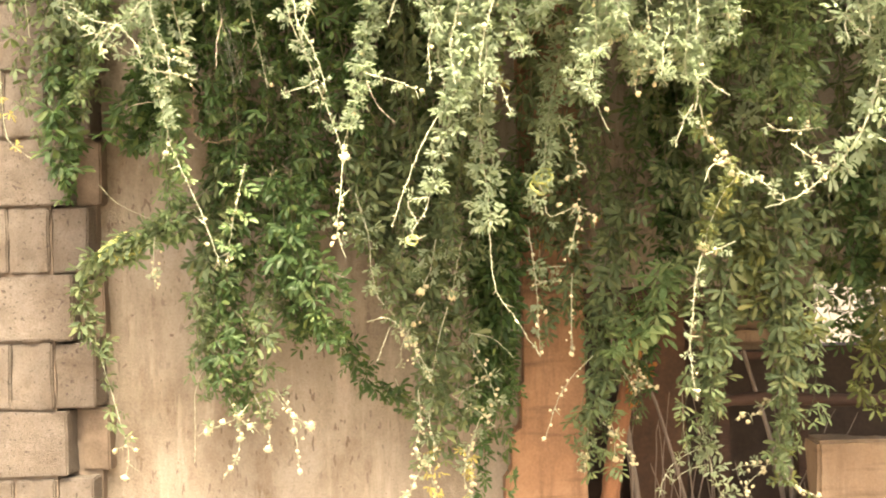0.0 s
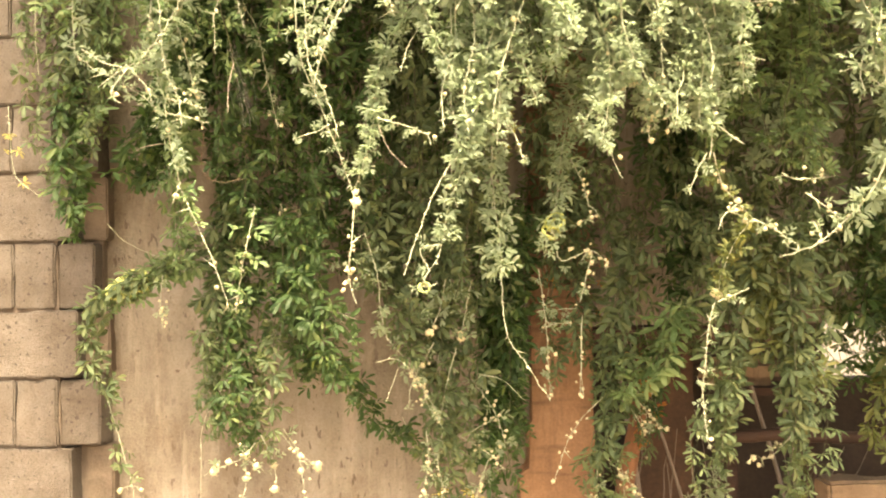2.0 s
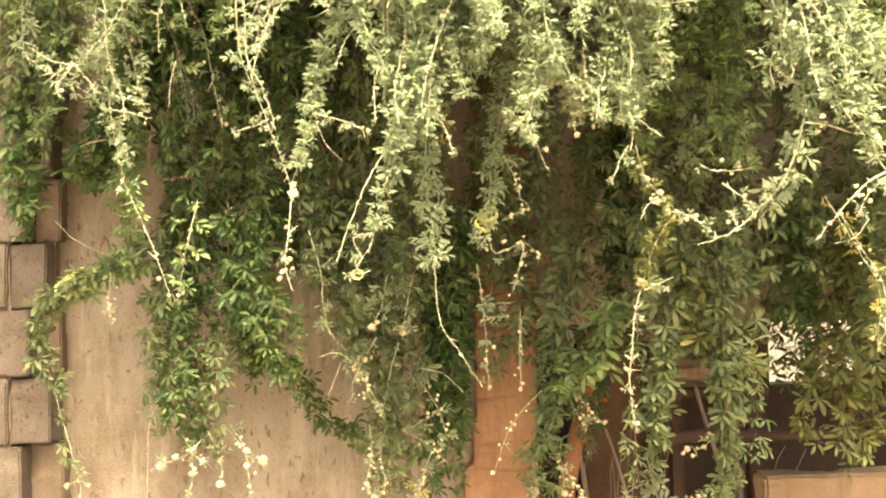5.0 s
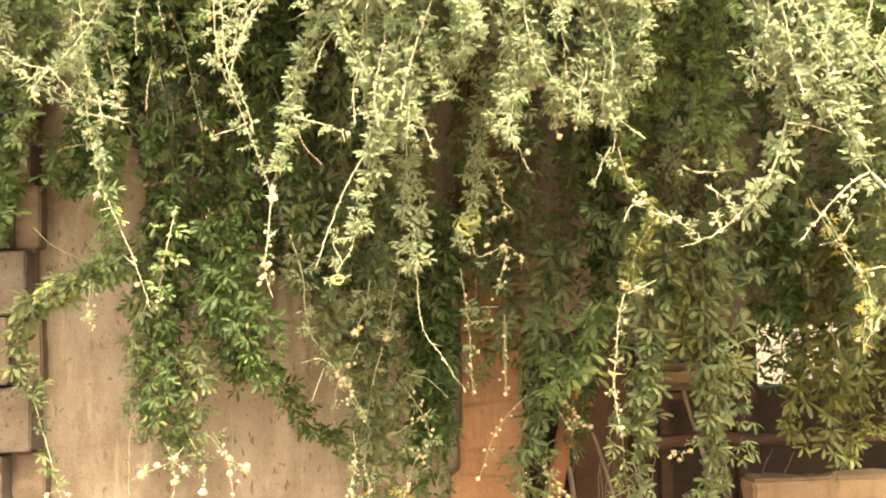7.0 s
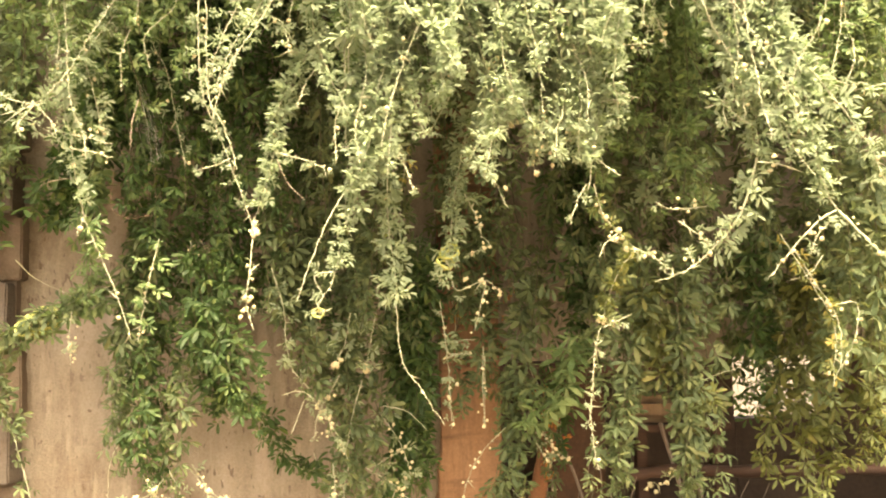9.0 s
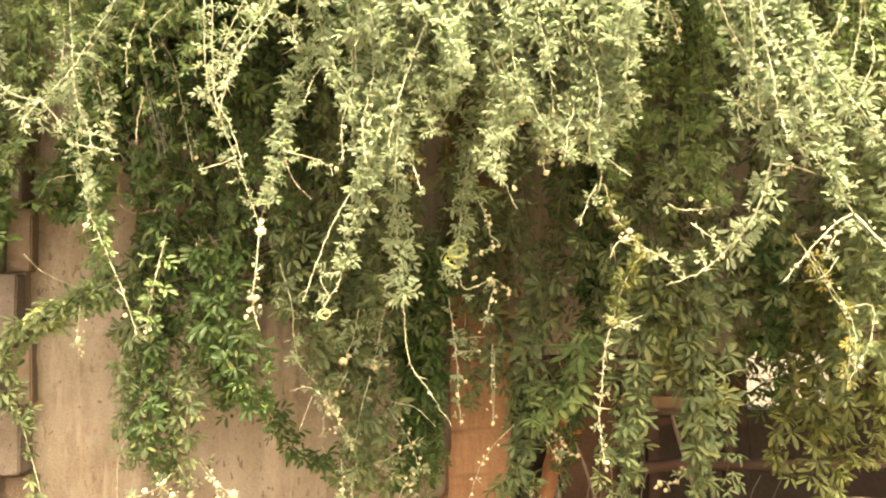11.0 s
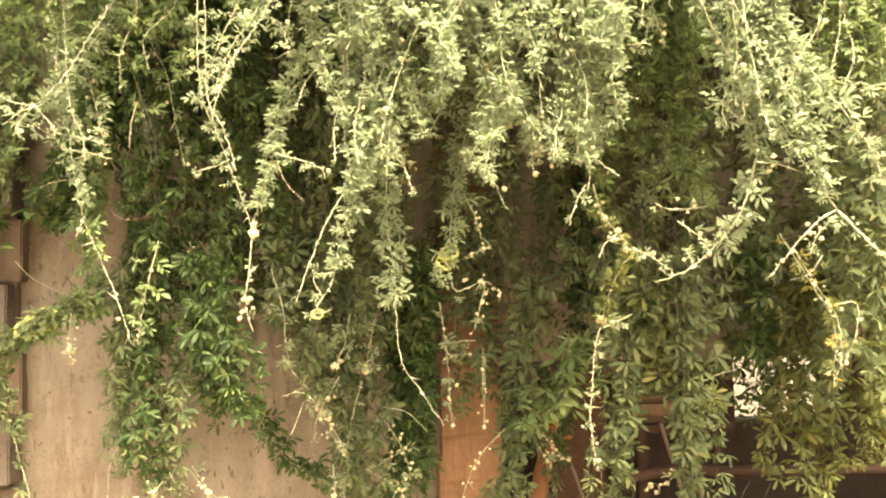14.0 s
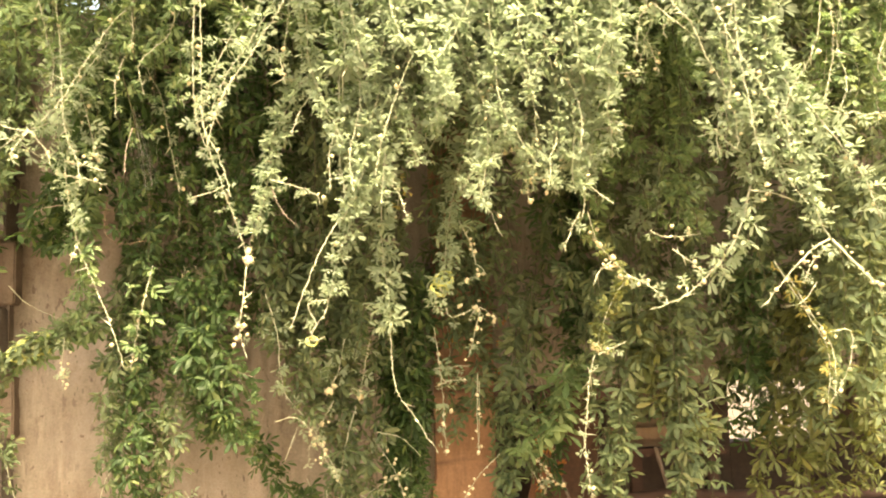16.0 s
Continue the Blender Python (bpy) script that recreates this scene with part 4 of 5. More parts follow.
vine([(-0.421, 2.52, 1.771), (-0.381, 2.51, 1.693), (-0.341, 2.49, 1.631), (-0.294, 2.48, 1.582)], size=.5, r0=.0015, r1=.0009, leaves=25, thorns=20, stem=STEM_PINK)
vine([(-0.380, 2.50, 1.491), (-0.312, 2.45, 1.489), (-0.240, 2.40, 1.467)], leaves=0, thorns=8, r0=.0015, r1=.0009, stem=STEM_PINK)
vine([(-0.226, 2.47, 1.687), (-0.195, 2.46, 1.582), (-0.187, 2.44, 1.493), (-0.170, 2.43, 1.412)], kind='grey', leaves=91, size=0.67, stop=.93, r0=.003)
vine([(-0.019, 2.47, 1.563), (-0.035, 2.48, 1.489), (-0.054, 2.48, 1.427)], kind='grey', leaves=81, size=0.76, flowers=((1, 1.5), (.98, 1.1)))
vine([(0.049, 2.47, 1.561), (0.032, 2.48, 1.487), (0.017, 2.48, 1.407)], kind='grey', leaves=81, size=0.76, flowers=((1, 1.5), (.97, 1.2)))
vine([(-0.179, 2.50, 1.417), (-0.105, 2.50, 1.326), (-0.069, 2.49, 1.237), (-0.033, 2.49, 1.178)], size=.5, leaves=25, buds=10, thorns=20, flowers=((.5, .9), (.55, .8)))
vine([(-0.052, 2.50, 1.399), (-0.086, 2.50, 1.340), (-0.113, 2.49, 1.290), (-0.121, 2.49, 1.228)], leaves=70, size=.38, stop=1, buds=7, thorns=32, flowers=((.4, 1.0), (.6, .9)))
vine([(0.063, 2.52, 1.312), (0.126, 2.52, 1.295), (0.178, 2.51, 1.245)], leaves=0, thorns=24, r0=.0015, r1=.0009)
vine([(0.007, 2.52, 1.381), (-0.017, 2.52, 1.306), (-0.042, 2.53, 1.187)], size=.5, leaves=25, thorns=20, r0=.002)
vine([(-0.477, 2.10, 2.055), (-0.486, 2.08, 1.998), (-0.481, 2.05, 1.938)], leaves=0, stem=STEM_PINK, r0=.0015, r1=.0009, thorns=0)
vine([(-0.625, 2.42, 1.944), (-0.628, 2.41, 1.853), (-0.581, 2.39, 1.819), (-0.514, 2.38, 1.826)], leaves=0, stem=STEM_BROWN, r0=.0015, r1=.0009, thorns=0)
vine([(-0.647, 2.20, 1.893), (-0.692, 2.20, 1.891), (-0.731, 2.20, 1.878)], leaves=0, stem=STEM_PINK, r0=.0015, r1=.0009, thorns=0)
vine([(-0.884, 2.45, 1.723), (-0.859, 2.50, 1.681), (-0.817, 2.55, 1.651), (-0.763, 2.60, 1.625)], leaves=0, stem=STEM_PALE, r0=.0015, r1=.0009, thorns=0)
vine([(-0.670, 2.60, 1.662), (-0.761, 2.59, 1.626), (-0.845, 2.59, 1.582), (-0.913, 2.58, 1.545), (-0.957, 2.57, 1.492), (-0.972, 2.56, 1.409), (-0.948, 2.56, 1.333), (-0.922, 2.55, 1.249)], kind='dull', leaves=330, size=0.80, stop=1, pods=((.36, 1.7), (.40, 1.5), (.45, 1.3)))
vine([(-0.940, 2.60, 1.251), (-0.925, 2.59, 1.206), (-0.907, 2.58, 1.158), (-0.884, 2.57, 1.086), (-0.864, 2.56, 1.023)], kind='dull', leaves=81, size=0.59, stop=1)
vine([(-0.702, 2.60, 1.617), (-0.795, 2.60, 1.596), (-0.881, 2.60, 1.544), (-0.937, 2.60, 1.499)], kind='fresh', leaves=303, size=0.76, stop=1)
vine([(-0.773, 2.55, 1.587), (-0.779, 2.55, 1.527), (-0.776, 2.55, 1.443)], leaves=70, size=.38, stop=1, buds=9, thorns=32, stem=STEM_PALE, r0=.0018)
vine([(-0.635, 2.64, 1.255), (-0.678, 2.63, 1.207), (-0.695, 2.62, 1.150), (-0.693, 2.61, 1.097), (-0.695, 2.60, 0.967)], leaves=0, thorns=12, r0=.0015, r1=.0009)
vine([(-0.552, 2.64, 1.119), (-0.582, 2.63, 1.083), (-0.634, 2.61, 1.064), (-0.685, 2.60, 1.041)], size=.5, leaves=52, buds=6, flowers=((.9, 1.6), (.6, 1.4)))
vine([(-0.584, 2.64, 1.089), (-0.575, 2.63, 1.021), (-0.590, 2.61, 0.961), (-0.619, 2.60, 0.925)], size=.5, leaves=19, buds=5, flowers=((.9, 1.3), (.4, 1.3)))
vine([(-0.536, 2.64, 1.143), (-0.504, 2.63, 1.081), (-0.490, 2.61, 1.029), (-0.492, 2.60, 0.993)], size=.5, leaves=19, buds=4, flowers=((1, 1.7), (.5, 1.3)))
vine([(-0.489, 2.64, 1.157), (-0.432, 2.62, 1.096), (-0.375, 2.60, 1.058)], size=.5, leaves=19, buds=5, flowers=((1, 2.0), (.7, 1.2)))
vine([(-0.473, 2.64, 1.157), (-0.433, 2.63, 1.095), (-0.417, 2.61, 1.019), (-0.409, 2.60, 0.937)], size=.5, leaves=8, buds=6, flowers=((.6, 1.2), (1, 1.0)))
vine([(-0.614, 2.64, 1.144), (-0.565, 2.62, 1.076), (-0.522, 2.60, 1.063)], size=.5, leaves=35, buds=4, flowers=((.6, 1.4), (.9, 1.3)))
vine([(-0.910, 2.60, 1.008), (-0.879, 2.60, 1.018), (-0.877, 2.60, 0.971), (-0.889, 2.60, 0.918)], r0=.0015, r1=.0009, leaves=0, buds=3, flowers=((.1, 1.2), (.98, 1.3), (.9, .8)))
vine([(-0.884, 2.60, 1.015), (-0.871, 2.60, 1.018), (-0.859, 2.60, 1.010)], r0=.0015, r1=.0009, leaves=0, flowers=((1, 1.0), ))
vine([(-0.410, 2.78, 1.349), (-0.328, 2.78, 1.298), (-0.273, 2.78, 1.214), (-0.224, 2.78, 1.163), (-0.168, 2.78, 1.092)], kind='deep', leaves=243, size=0.92, stop=1)
vine([(-0.151, 2.80, 1.158), (-0.132, 2.80, 1.108), (-0.117, 2.80, 1.057)], kind='deep', leaves=182, size=0.76, stop=1)
vine([(-0.302, 2.765, 1.258), (-0.290, 2.66, 1.250), (-0.258, 2.58, 1.314), (-0.236, 2.55, 1.384)], leaves=0, thorns=9, r0=.0015, r1=.0009, stem=STEM_PINK)
vine([(-0.204, 2.48, 1.351), (-0.145, 2.47, 1.358), (-0.087, 2.47, 1.291), (-0.038, 2.46, 1.202)], leaves=70, size=.38, stop=1, buds=2, thorns=32, r0=.002)
vine([(-0.146, 2.48, 1.335), (-0.168, 2.47, 1.278), (-0.179, 2.46, 1.250)], leaves=0, thorns=16, r0=.0015, r1=.0009)
vine([(-0.032, 2.55, 1.159), (-0.049, 2.54, 1.086), (-0.036, 2.52, 0.998), (-0.074, 2.51, 0.957), (-0.113, 2.50, 0.879)], leaves=50, size=0.59, buds=16, flowers=((.7, 1.0), (.9, 1.1), (1, .9)))
vine([(-0.078, 2.55, 1.160), (-0.072, 2.53, 1.072), (-0.088, 2.52, 1.001), (-0.052, 2.50, 0.959)], leaves=50, size=0.59, buds=16, flowers=((.4, .9), (.8, 1.0)))
vine([(0.089, 2.60, 1.072), (0.055, 2.58, 0.983), (0.061, 2.57, 0.910), (0.036, 2.55, 0.854)], leaves=50, size=0.59, buds=20, flowers=((.6, 1.0), (.8, .9)))
vine([(0.013, 2.60, 1.135), (0.088, 2.58, 1.091), (0.132, 2.55, 1.049)], leaves=52, size=.5, buds=10, flowers=((.5, 1.0), ))
vine([(0.048, 2.60, 1.289), (0.092, 2.58, 1.228), (0.120, 2.57, 1.168), (0.134, 2.55, 1.117)], leaves=81, size=0.67, buds=8)
vine([(0.037, 2.60, 1.142), (0.075, 2.59, 1.166), (0.122, 2.58, 1.189)], size=.5, leaves=25, buds=5, thorns=20)
vine([(0.394, 2.55, 1.240), (0.330, 2.53, 1.183), (0.289, 2.52, 1.119), (0.257, 2.50, 1.033)], r0=.0015, r1=.0009, leaves=0, buds=8, thorns=24, flowers=((.55, .7), (1, .8)))
vine([(0.348, 2.60, 1.436), (0.345, 2.60, 1.313), (0.341, 2.60, 1.239)], r0=.0015, r1=.0009, leaves=0, buds=3, flowers=((1, .8), ))
vine([(0.383, 2.60, 1.064), (0.381, 2.60, 0.987), (0.371, 2.60, 0.910)], leaves=52, size=.5, buds=12, flowers=((.5, 1.1), (.7, 1.0)))
vine([(0.414, 2.60, 1.064), (0.451, 2.60, 1.016), (0.457, 2.60, 0.946)], leaves=52, size=.5, buds=14, flowers=((.5, 1.0), (1, 1.2)))
vine([(0.444, 2.60, 1.032), (0.481, 2.60, 0.985), (0.506, 2.60, 0.930)], size=.5, leaves=25, buds=14, flowers=((1, .9), ))
vine([(0.495, 2.60, 1.224), (0.540, 2.60, 1.169), (0.573, 2.60, 1.137)], size=.5, leaves=25, buds=12, flowers=((.2, 1.0), (1, 1.0)))
vine([(0.479, 2.60, 1.201), (0.516, 2.60, 1.138)], leaves=70, size=.38, stop=1, thorns=32, r0=.002, buds=3)
vine([(0.869, 2.46, 1.151), (0.808, 2.48, 1.083), (0.785, 2.50, 1.087), (0.760, 2.52, 1.066)], size=.5, leaves=14, buds=8, flowers=((.9, 1.1), (.5, 1.0)))
vine([(0.684, 2.55, 0.990), (0.605, 2.54, 0.952), (0.571, 2.53, 0.907), (0.554, 2.52, 0.849)], leaves=70, size=.38, stop=1, thorns=32, r0=.0019)
vine([(0.691, 2.55, 0.941), (0.633, 2.54, 0.926), (0.591, 2.52, 0.900)], leaves=70, size=.38, stop=1, thorns=32, r0=.0019)
vine([(0.678, 2.55, 1.051), (0.700, 2.54, 0.946), (0.714, 2.53, 0.888), (0.747, 2.52, 0.830)], kind='grey', leaves=141, size=0.76, stop=1)
vine([(0.865, 2.50, 1.026), (0.882, 2.49, 0.923), (0.923, 2.49, 0.879), (0.965, 2.48, 0.865)], kind='olive', size=.84, leaves=50, buds=10, flowers=((.8, 1.0), (1, 1.0)))
vine([(0.887, 2.50, 0.995), (0.823, 2.49, 0.939), (0.776, 2.49, 0.890), (0.802, 2.48, 0.854)], r0=.0015, r1=.0009, leaves=0, buds=10, flowers=((.5, 1.0), (.9, 1.0)))
vine([(0.826, 2.50, 0.945), (0.778, 2.49, 0.950), (0.738, 2.48, 0.941)], leaves=70, size=.38, stop=1, thorns=32, buds=3)
vine([(-1.082, 2.52, 2.860), (-1.082, 2.50, 2.263), (-1.081, 2.50, 2.188), (-1.074, 2.50, 2.117)], leaves=0, thorns=0, r0=.0015, r1=.0009, stem=STEM_PALE)
bunch([(-1.00, 2.55, 2.52), (-1.02, 2.55, 2.23), (-1.02, 2.55, 2.05), (-1.03, 2.55, 1.90)], 5, .10, .10, kind='dull', size=0.92, leaves=127)
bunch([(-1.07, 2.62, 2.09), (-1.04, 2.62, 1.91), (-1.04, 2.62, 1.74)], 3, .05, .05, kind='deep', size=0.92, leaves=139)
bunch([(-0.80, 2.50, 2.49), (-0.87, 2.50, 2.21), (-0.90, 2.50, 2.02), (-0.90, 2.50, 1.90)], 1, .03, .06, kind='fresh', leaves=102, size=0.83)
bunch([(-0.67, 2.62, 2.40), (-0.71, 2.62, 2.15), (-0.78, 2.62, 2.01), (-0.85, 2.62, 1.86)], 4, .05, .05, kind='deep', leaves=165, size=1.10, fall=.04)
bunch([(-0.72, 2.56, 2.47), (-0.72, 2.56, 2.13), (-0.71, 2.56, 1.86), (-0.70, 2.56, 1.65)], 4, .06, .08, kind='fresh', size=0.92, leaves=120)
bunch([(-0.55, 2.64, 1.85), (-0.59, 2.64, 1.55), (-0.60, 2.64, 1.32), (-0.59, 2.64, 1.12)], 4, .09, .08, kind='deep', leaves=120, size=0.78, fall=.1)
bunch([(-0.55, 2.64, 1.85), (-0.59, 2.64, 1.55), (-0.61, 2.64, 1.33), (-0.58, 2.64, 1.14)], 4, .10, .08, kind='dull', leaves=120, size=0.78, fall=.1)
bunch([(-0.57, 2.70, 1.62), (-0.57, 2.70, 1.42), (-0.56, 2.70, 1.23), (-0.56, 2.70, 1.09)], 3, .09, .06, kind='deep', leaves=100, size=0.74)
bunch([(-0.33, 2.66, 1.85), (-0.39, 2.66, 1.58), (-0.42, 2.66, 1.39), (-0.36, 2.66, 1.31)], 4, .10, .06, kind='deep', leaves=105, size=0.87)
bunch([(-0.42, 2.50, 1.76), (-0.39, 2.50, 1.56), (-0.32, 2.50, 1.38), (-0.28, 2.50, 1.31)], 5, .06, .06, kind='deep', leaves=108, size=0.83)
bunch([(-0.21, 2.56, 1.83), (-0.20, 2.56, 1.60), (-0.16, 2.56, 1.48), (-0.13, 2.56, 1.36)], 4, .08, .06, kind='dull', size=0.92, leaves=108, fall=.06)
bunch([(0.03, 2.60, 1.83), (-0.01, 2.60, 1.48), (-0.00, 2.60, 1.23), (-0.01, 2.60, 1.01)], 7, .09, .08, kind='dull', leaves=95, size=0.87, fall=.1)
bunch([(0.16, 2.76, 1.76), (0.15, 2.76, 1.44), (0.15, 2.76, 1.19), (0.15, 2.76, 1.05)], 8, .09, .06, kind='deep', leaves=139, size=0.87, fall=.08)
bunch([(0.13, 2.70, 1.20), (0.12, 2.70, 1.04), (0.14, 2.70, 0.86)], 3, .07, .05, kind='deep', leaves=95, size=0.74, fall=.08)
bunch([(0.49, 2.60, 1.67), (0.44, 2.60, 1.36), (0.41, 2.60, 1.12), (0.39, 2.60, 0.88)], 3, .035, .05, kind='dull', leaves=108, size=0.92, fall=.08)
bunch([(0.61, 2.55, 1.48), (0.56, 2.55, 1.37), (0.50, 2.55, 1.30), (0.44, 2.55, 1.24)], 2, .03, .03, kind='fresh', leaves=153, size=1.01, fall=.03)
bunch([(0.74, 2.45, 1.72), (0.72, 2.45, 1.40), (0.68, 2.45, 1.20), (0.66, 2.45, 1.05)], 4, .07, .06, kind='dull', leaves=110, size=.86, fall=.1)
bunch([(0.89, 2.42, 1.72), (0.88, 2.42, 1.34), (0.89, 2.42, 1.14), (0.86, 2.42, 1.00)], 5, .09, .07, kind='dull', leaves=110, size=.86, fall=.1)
bunch([(1.27, 2.55, 1.72), (1.23, 2.55, 1.33), (1.21, 2.55, 1.14), (1.23, 2.55, 1.05)], 6, .10, .07, kind='olive', leaves=108, size=1.01, fall=.1)
bunch([(1.14, 2.60, 1.80), (1.12, 2.60, 1.54), (1.12, 2.60, 1.39), (1.14, 2.60, 1.31)], 3, .05, .05, kind='deep', leaves=76, size=0.92, fall=.06)
bunch([(1.29, 2.35, 1.98), (1.29, 2.35, 1.68), (1.26, 2.35, 1.46), (1.26, 2.35, 1.30)], 5, .08, .08, kind='dull', leaves=108, size=1.01)
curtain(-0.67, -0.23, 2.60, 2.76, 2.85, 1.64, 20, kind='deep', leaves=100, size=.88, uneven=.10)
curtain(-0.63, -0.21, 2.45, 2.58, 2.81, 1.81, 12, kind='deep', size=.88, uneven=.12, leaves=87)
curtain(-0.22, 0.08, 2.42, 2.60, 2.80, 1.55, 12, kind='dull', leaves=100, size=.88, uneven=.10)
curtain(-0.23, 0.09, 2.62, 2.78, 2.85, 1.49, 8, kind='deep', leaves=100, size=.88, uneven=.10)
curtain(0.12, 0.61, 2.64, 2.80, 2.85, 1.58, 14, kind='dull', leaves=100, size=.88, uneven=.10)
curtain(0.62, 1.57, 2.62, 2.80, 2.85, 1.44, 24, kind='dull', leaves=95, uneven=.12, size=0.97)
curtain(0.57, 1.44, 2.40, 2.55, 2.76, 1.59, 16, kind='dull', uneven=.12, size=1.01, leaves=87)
curtain(-0.91, -0.38, 2.14, 2.28, 2.75, 2.23, 12, kind='fresh', uneven=.08, leaves=75)
curtain(-0.05, 0.59, 1.99, 2.14, 2.68, 2.07, 10, kind='fresh', uneven=.13, leaves=100, size=.92)
curtain(-0.04, 0.58, 1.95, 2.06, 2.65, 2.05, 11, kind='grey', uneven=.13, leaves=100, size=.92)
curtain(0.06, 0.59, 1.90, 1.98, 2.62, 2.12, 6, kind='grey', uneven=.10, leaves=75, size=.8)
curtain(-0.37, -0.01, 2.1, 2.22, 2.73, 2.29, 9, kind='fresh', uneven=.06, leaves=85)
curtain(0.80, 0.96, 1.84, 1.98, 2.60, 2.16, 6, kind='grey', uneven=.07, size=.9, leaves=120)
curtain(1.08, 1.31, 1.9, 2.0, 2.63, 2.10, 6, kind='fresh', uneven=.08, size=.9, leaves=120)
curtain(0.60, 0.90, 2.20, 2.29, 2.82, 1.88, 11, kind='fresh', uneven=.12, size=.95, leaves=85)
curtain(-1.20, -0.62, 2.60, 2.85, 2.92, 2.20, 12, kind='fresh', uneven=.10, leaves=110, size=.95)
curtain(1.45, 1.98, 2.55, 2.78, 2.85, 1.50, 12, kind='dull', uneven=.12, size=.95, leaves=95)
curtain(0.19, 0.39, 2.12, 2.2, 2.73, 2.02, 5, kind='fresh', uneven=.05, size=.9, leaves=100)
curtain(0.44, 0.60, 2.06, 2.16, 2.71, 1.98, 4, kind='grey', uneven=.06, size=.9, leaves=90)
curtain(-0.76, -0.39, 2.2, 2.3, 2.78, 2.12, 7, kind='fresh', uneven=.08, size=.9, leaves=80)
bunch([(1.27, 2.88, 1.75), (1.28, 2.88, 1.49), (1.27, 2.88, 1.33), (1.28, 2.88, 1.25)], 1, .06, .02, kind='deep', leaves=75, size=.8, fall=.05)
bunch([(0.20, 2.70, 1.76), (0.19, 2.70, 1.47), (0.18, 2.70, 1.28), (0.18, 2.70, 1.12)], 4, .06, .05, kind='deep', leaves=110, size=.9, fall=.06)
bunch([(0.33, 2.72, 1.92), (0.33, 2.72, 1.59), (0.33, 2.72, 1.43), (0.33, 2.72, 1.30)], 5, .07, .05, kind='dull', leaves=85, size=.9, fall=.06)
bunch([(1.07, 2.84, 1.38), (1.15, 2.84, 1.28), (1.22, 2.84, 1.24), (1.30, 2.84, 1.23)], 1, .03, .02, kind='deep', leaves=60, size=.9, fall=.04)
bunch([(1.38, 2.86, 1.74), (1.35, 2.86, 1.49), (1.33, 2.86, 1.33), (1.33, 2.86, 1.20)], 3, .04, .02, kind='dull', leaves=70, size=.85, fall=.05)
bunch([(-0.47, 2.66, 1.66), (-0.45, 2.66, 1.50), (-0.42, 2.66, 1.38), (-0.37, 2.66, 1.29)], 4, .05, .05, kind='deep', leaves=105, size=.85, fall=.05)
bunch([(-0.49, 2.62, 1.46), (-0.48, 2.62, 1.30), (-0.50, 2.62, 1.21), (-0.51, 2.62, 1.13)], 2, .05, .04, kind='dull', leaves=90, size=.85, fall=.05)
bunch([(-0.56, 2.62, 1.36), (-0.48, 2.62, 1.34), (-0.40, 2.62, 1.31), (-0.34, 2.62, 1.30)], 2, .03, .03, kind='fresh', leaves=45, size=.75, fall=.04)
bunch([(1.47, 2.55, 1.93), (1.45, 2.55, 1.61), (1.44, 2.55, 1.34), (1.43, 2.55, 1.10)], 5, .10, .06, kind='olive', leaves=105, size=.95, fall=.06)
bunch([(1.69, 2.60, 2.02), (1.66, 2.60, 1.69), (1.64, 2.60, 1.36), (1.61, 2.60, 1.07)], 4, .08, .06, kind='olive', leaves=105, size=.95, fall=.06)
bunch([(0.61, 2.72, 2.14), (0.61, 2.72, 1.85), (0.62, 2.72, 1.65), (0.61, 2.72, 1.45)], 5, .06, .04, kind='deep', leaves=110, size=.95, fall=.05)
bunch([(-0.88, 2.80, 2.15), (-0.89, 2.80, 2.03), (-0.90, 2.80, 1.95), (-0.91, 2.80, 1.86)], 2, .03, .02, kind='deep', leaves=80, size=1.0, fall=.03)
vine([(-0.461, 2.22, 2.860), (-0.461, 2.20, 2.477), (-0.545, 2.16, 2.316), (-0.590, 2.12, 2.216), (-0.633, 2.09, 2.120), (-0.666, 2.05, 2.059)], leaves=45, size=.4, stop=1, thorns=90, buds=4, r0=.0021, r1=.0012)
vine([(-0.673, 2.17, 2.860), (-0.673, 2.15, 2.457), (-0.654, 2.14, 2.247), (-0.638, 2.12, 2.070), (-0.601, 2.11, 1.974), (-0.594, 2.10, 1.920)], leaves=45, size=.4, stop=1, thorns=90, buds=4, r0=.0021, r1=.0012)
vine([(-0.104, 2.02, 2.860), (-0.104, 2.00, 2.395), (-0.165, 1.99, 2.235), (-0.215, 1.98, 2.155), (-0.249, 1.96, 2.089), (-0.283, 1.95, 1.978)], leaves=45, size=.4, stop=1, thorns=90, buds=4, r0=.0021, r1=.0012)
vine([(-0.314, 2.07, 2.860), (-0.314, 2.05, 2.389), (-0.310, 2.04, 2.174), (-0.303, 2.02, 2.042), (-0.264, 2.01, 1.963), (-0.239, 2.00, 1.873)], leaves=45, size=.4, stop=1, thorns=90, buds=4, r0=.0021, r1=.0012)
vine([(0.130, 2.17, 2.860), (0.130, 2.15, 2.427), (0.020, 2.11, 2.234), (-0.039, 2.08, 2.157), (-0.087, 2.04, 2.081), (-0.107, 2.00, 2.009)], leaves=45, size=.4, stop=1, thorns=90, buds=4, r0=.0021, r1=.0012)
vine([(0.205, 1.97, 2.860), (0.205, 1.95, 2.374), (0.177, 1.93, 2.214), (0.129, 1.91, 2.084), (0.096, 1.89, 1.982), (0.077, 1.87, 1.895)], leaves=45, size=.4, stop=1, thorns=90, buds=4, r0=.0021, r1=.0012)
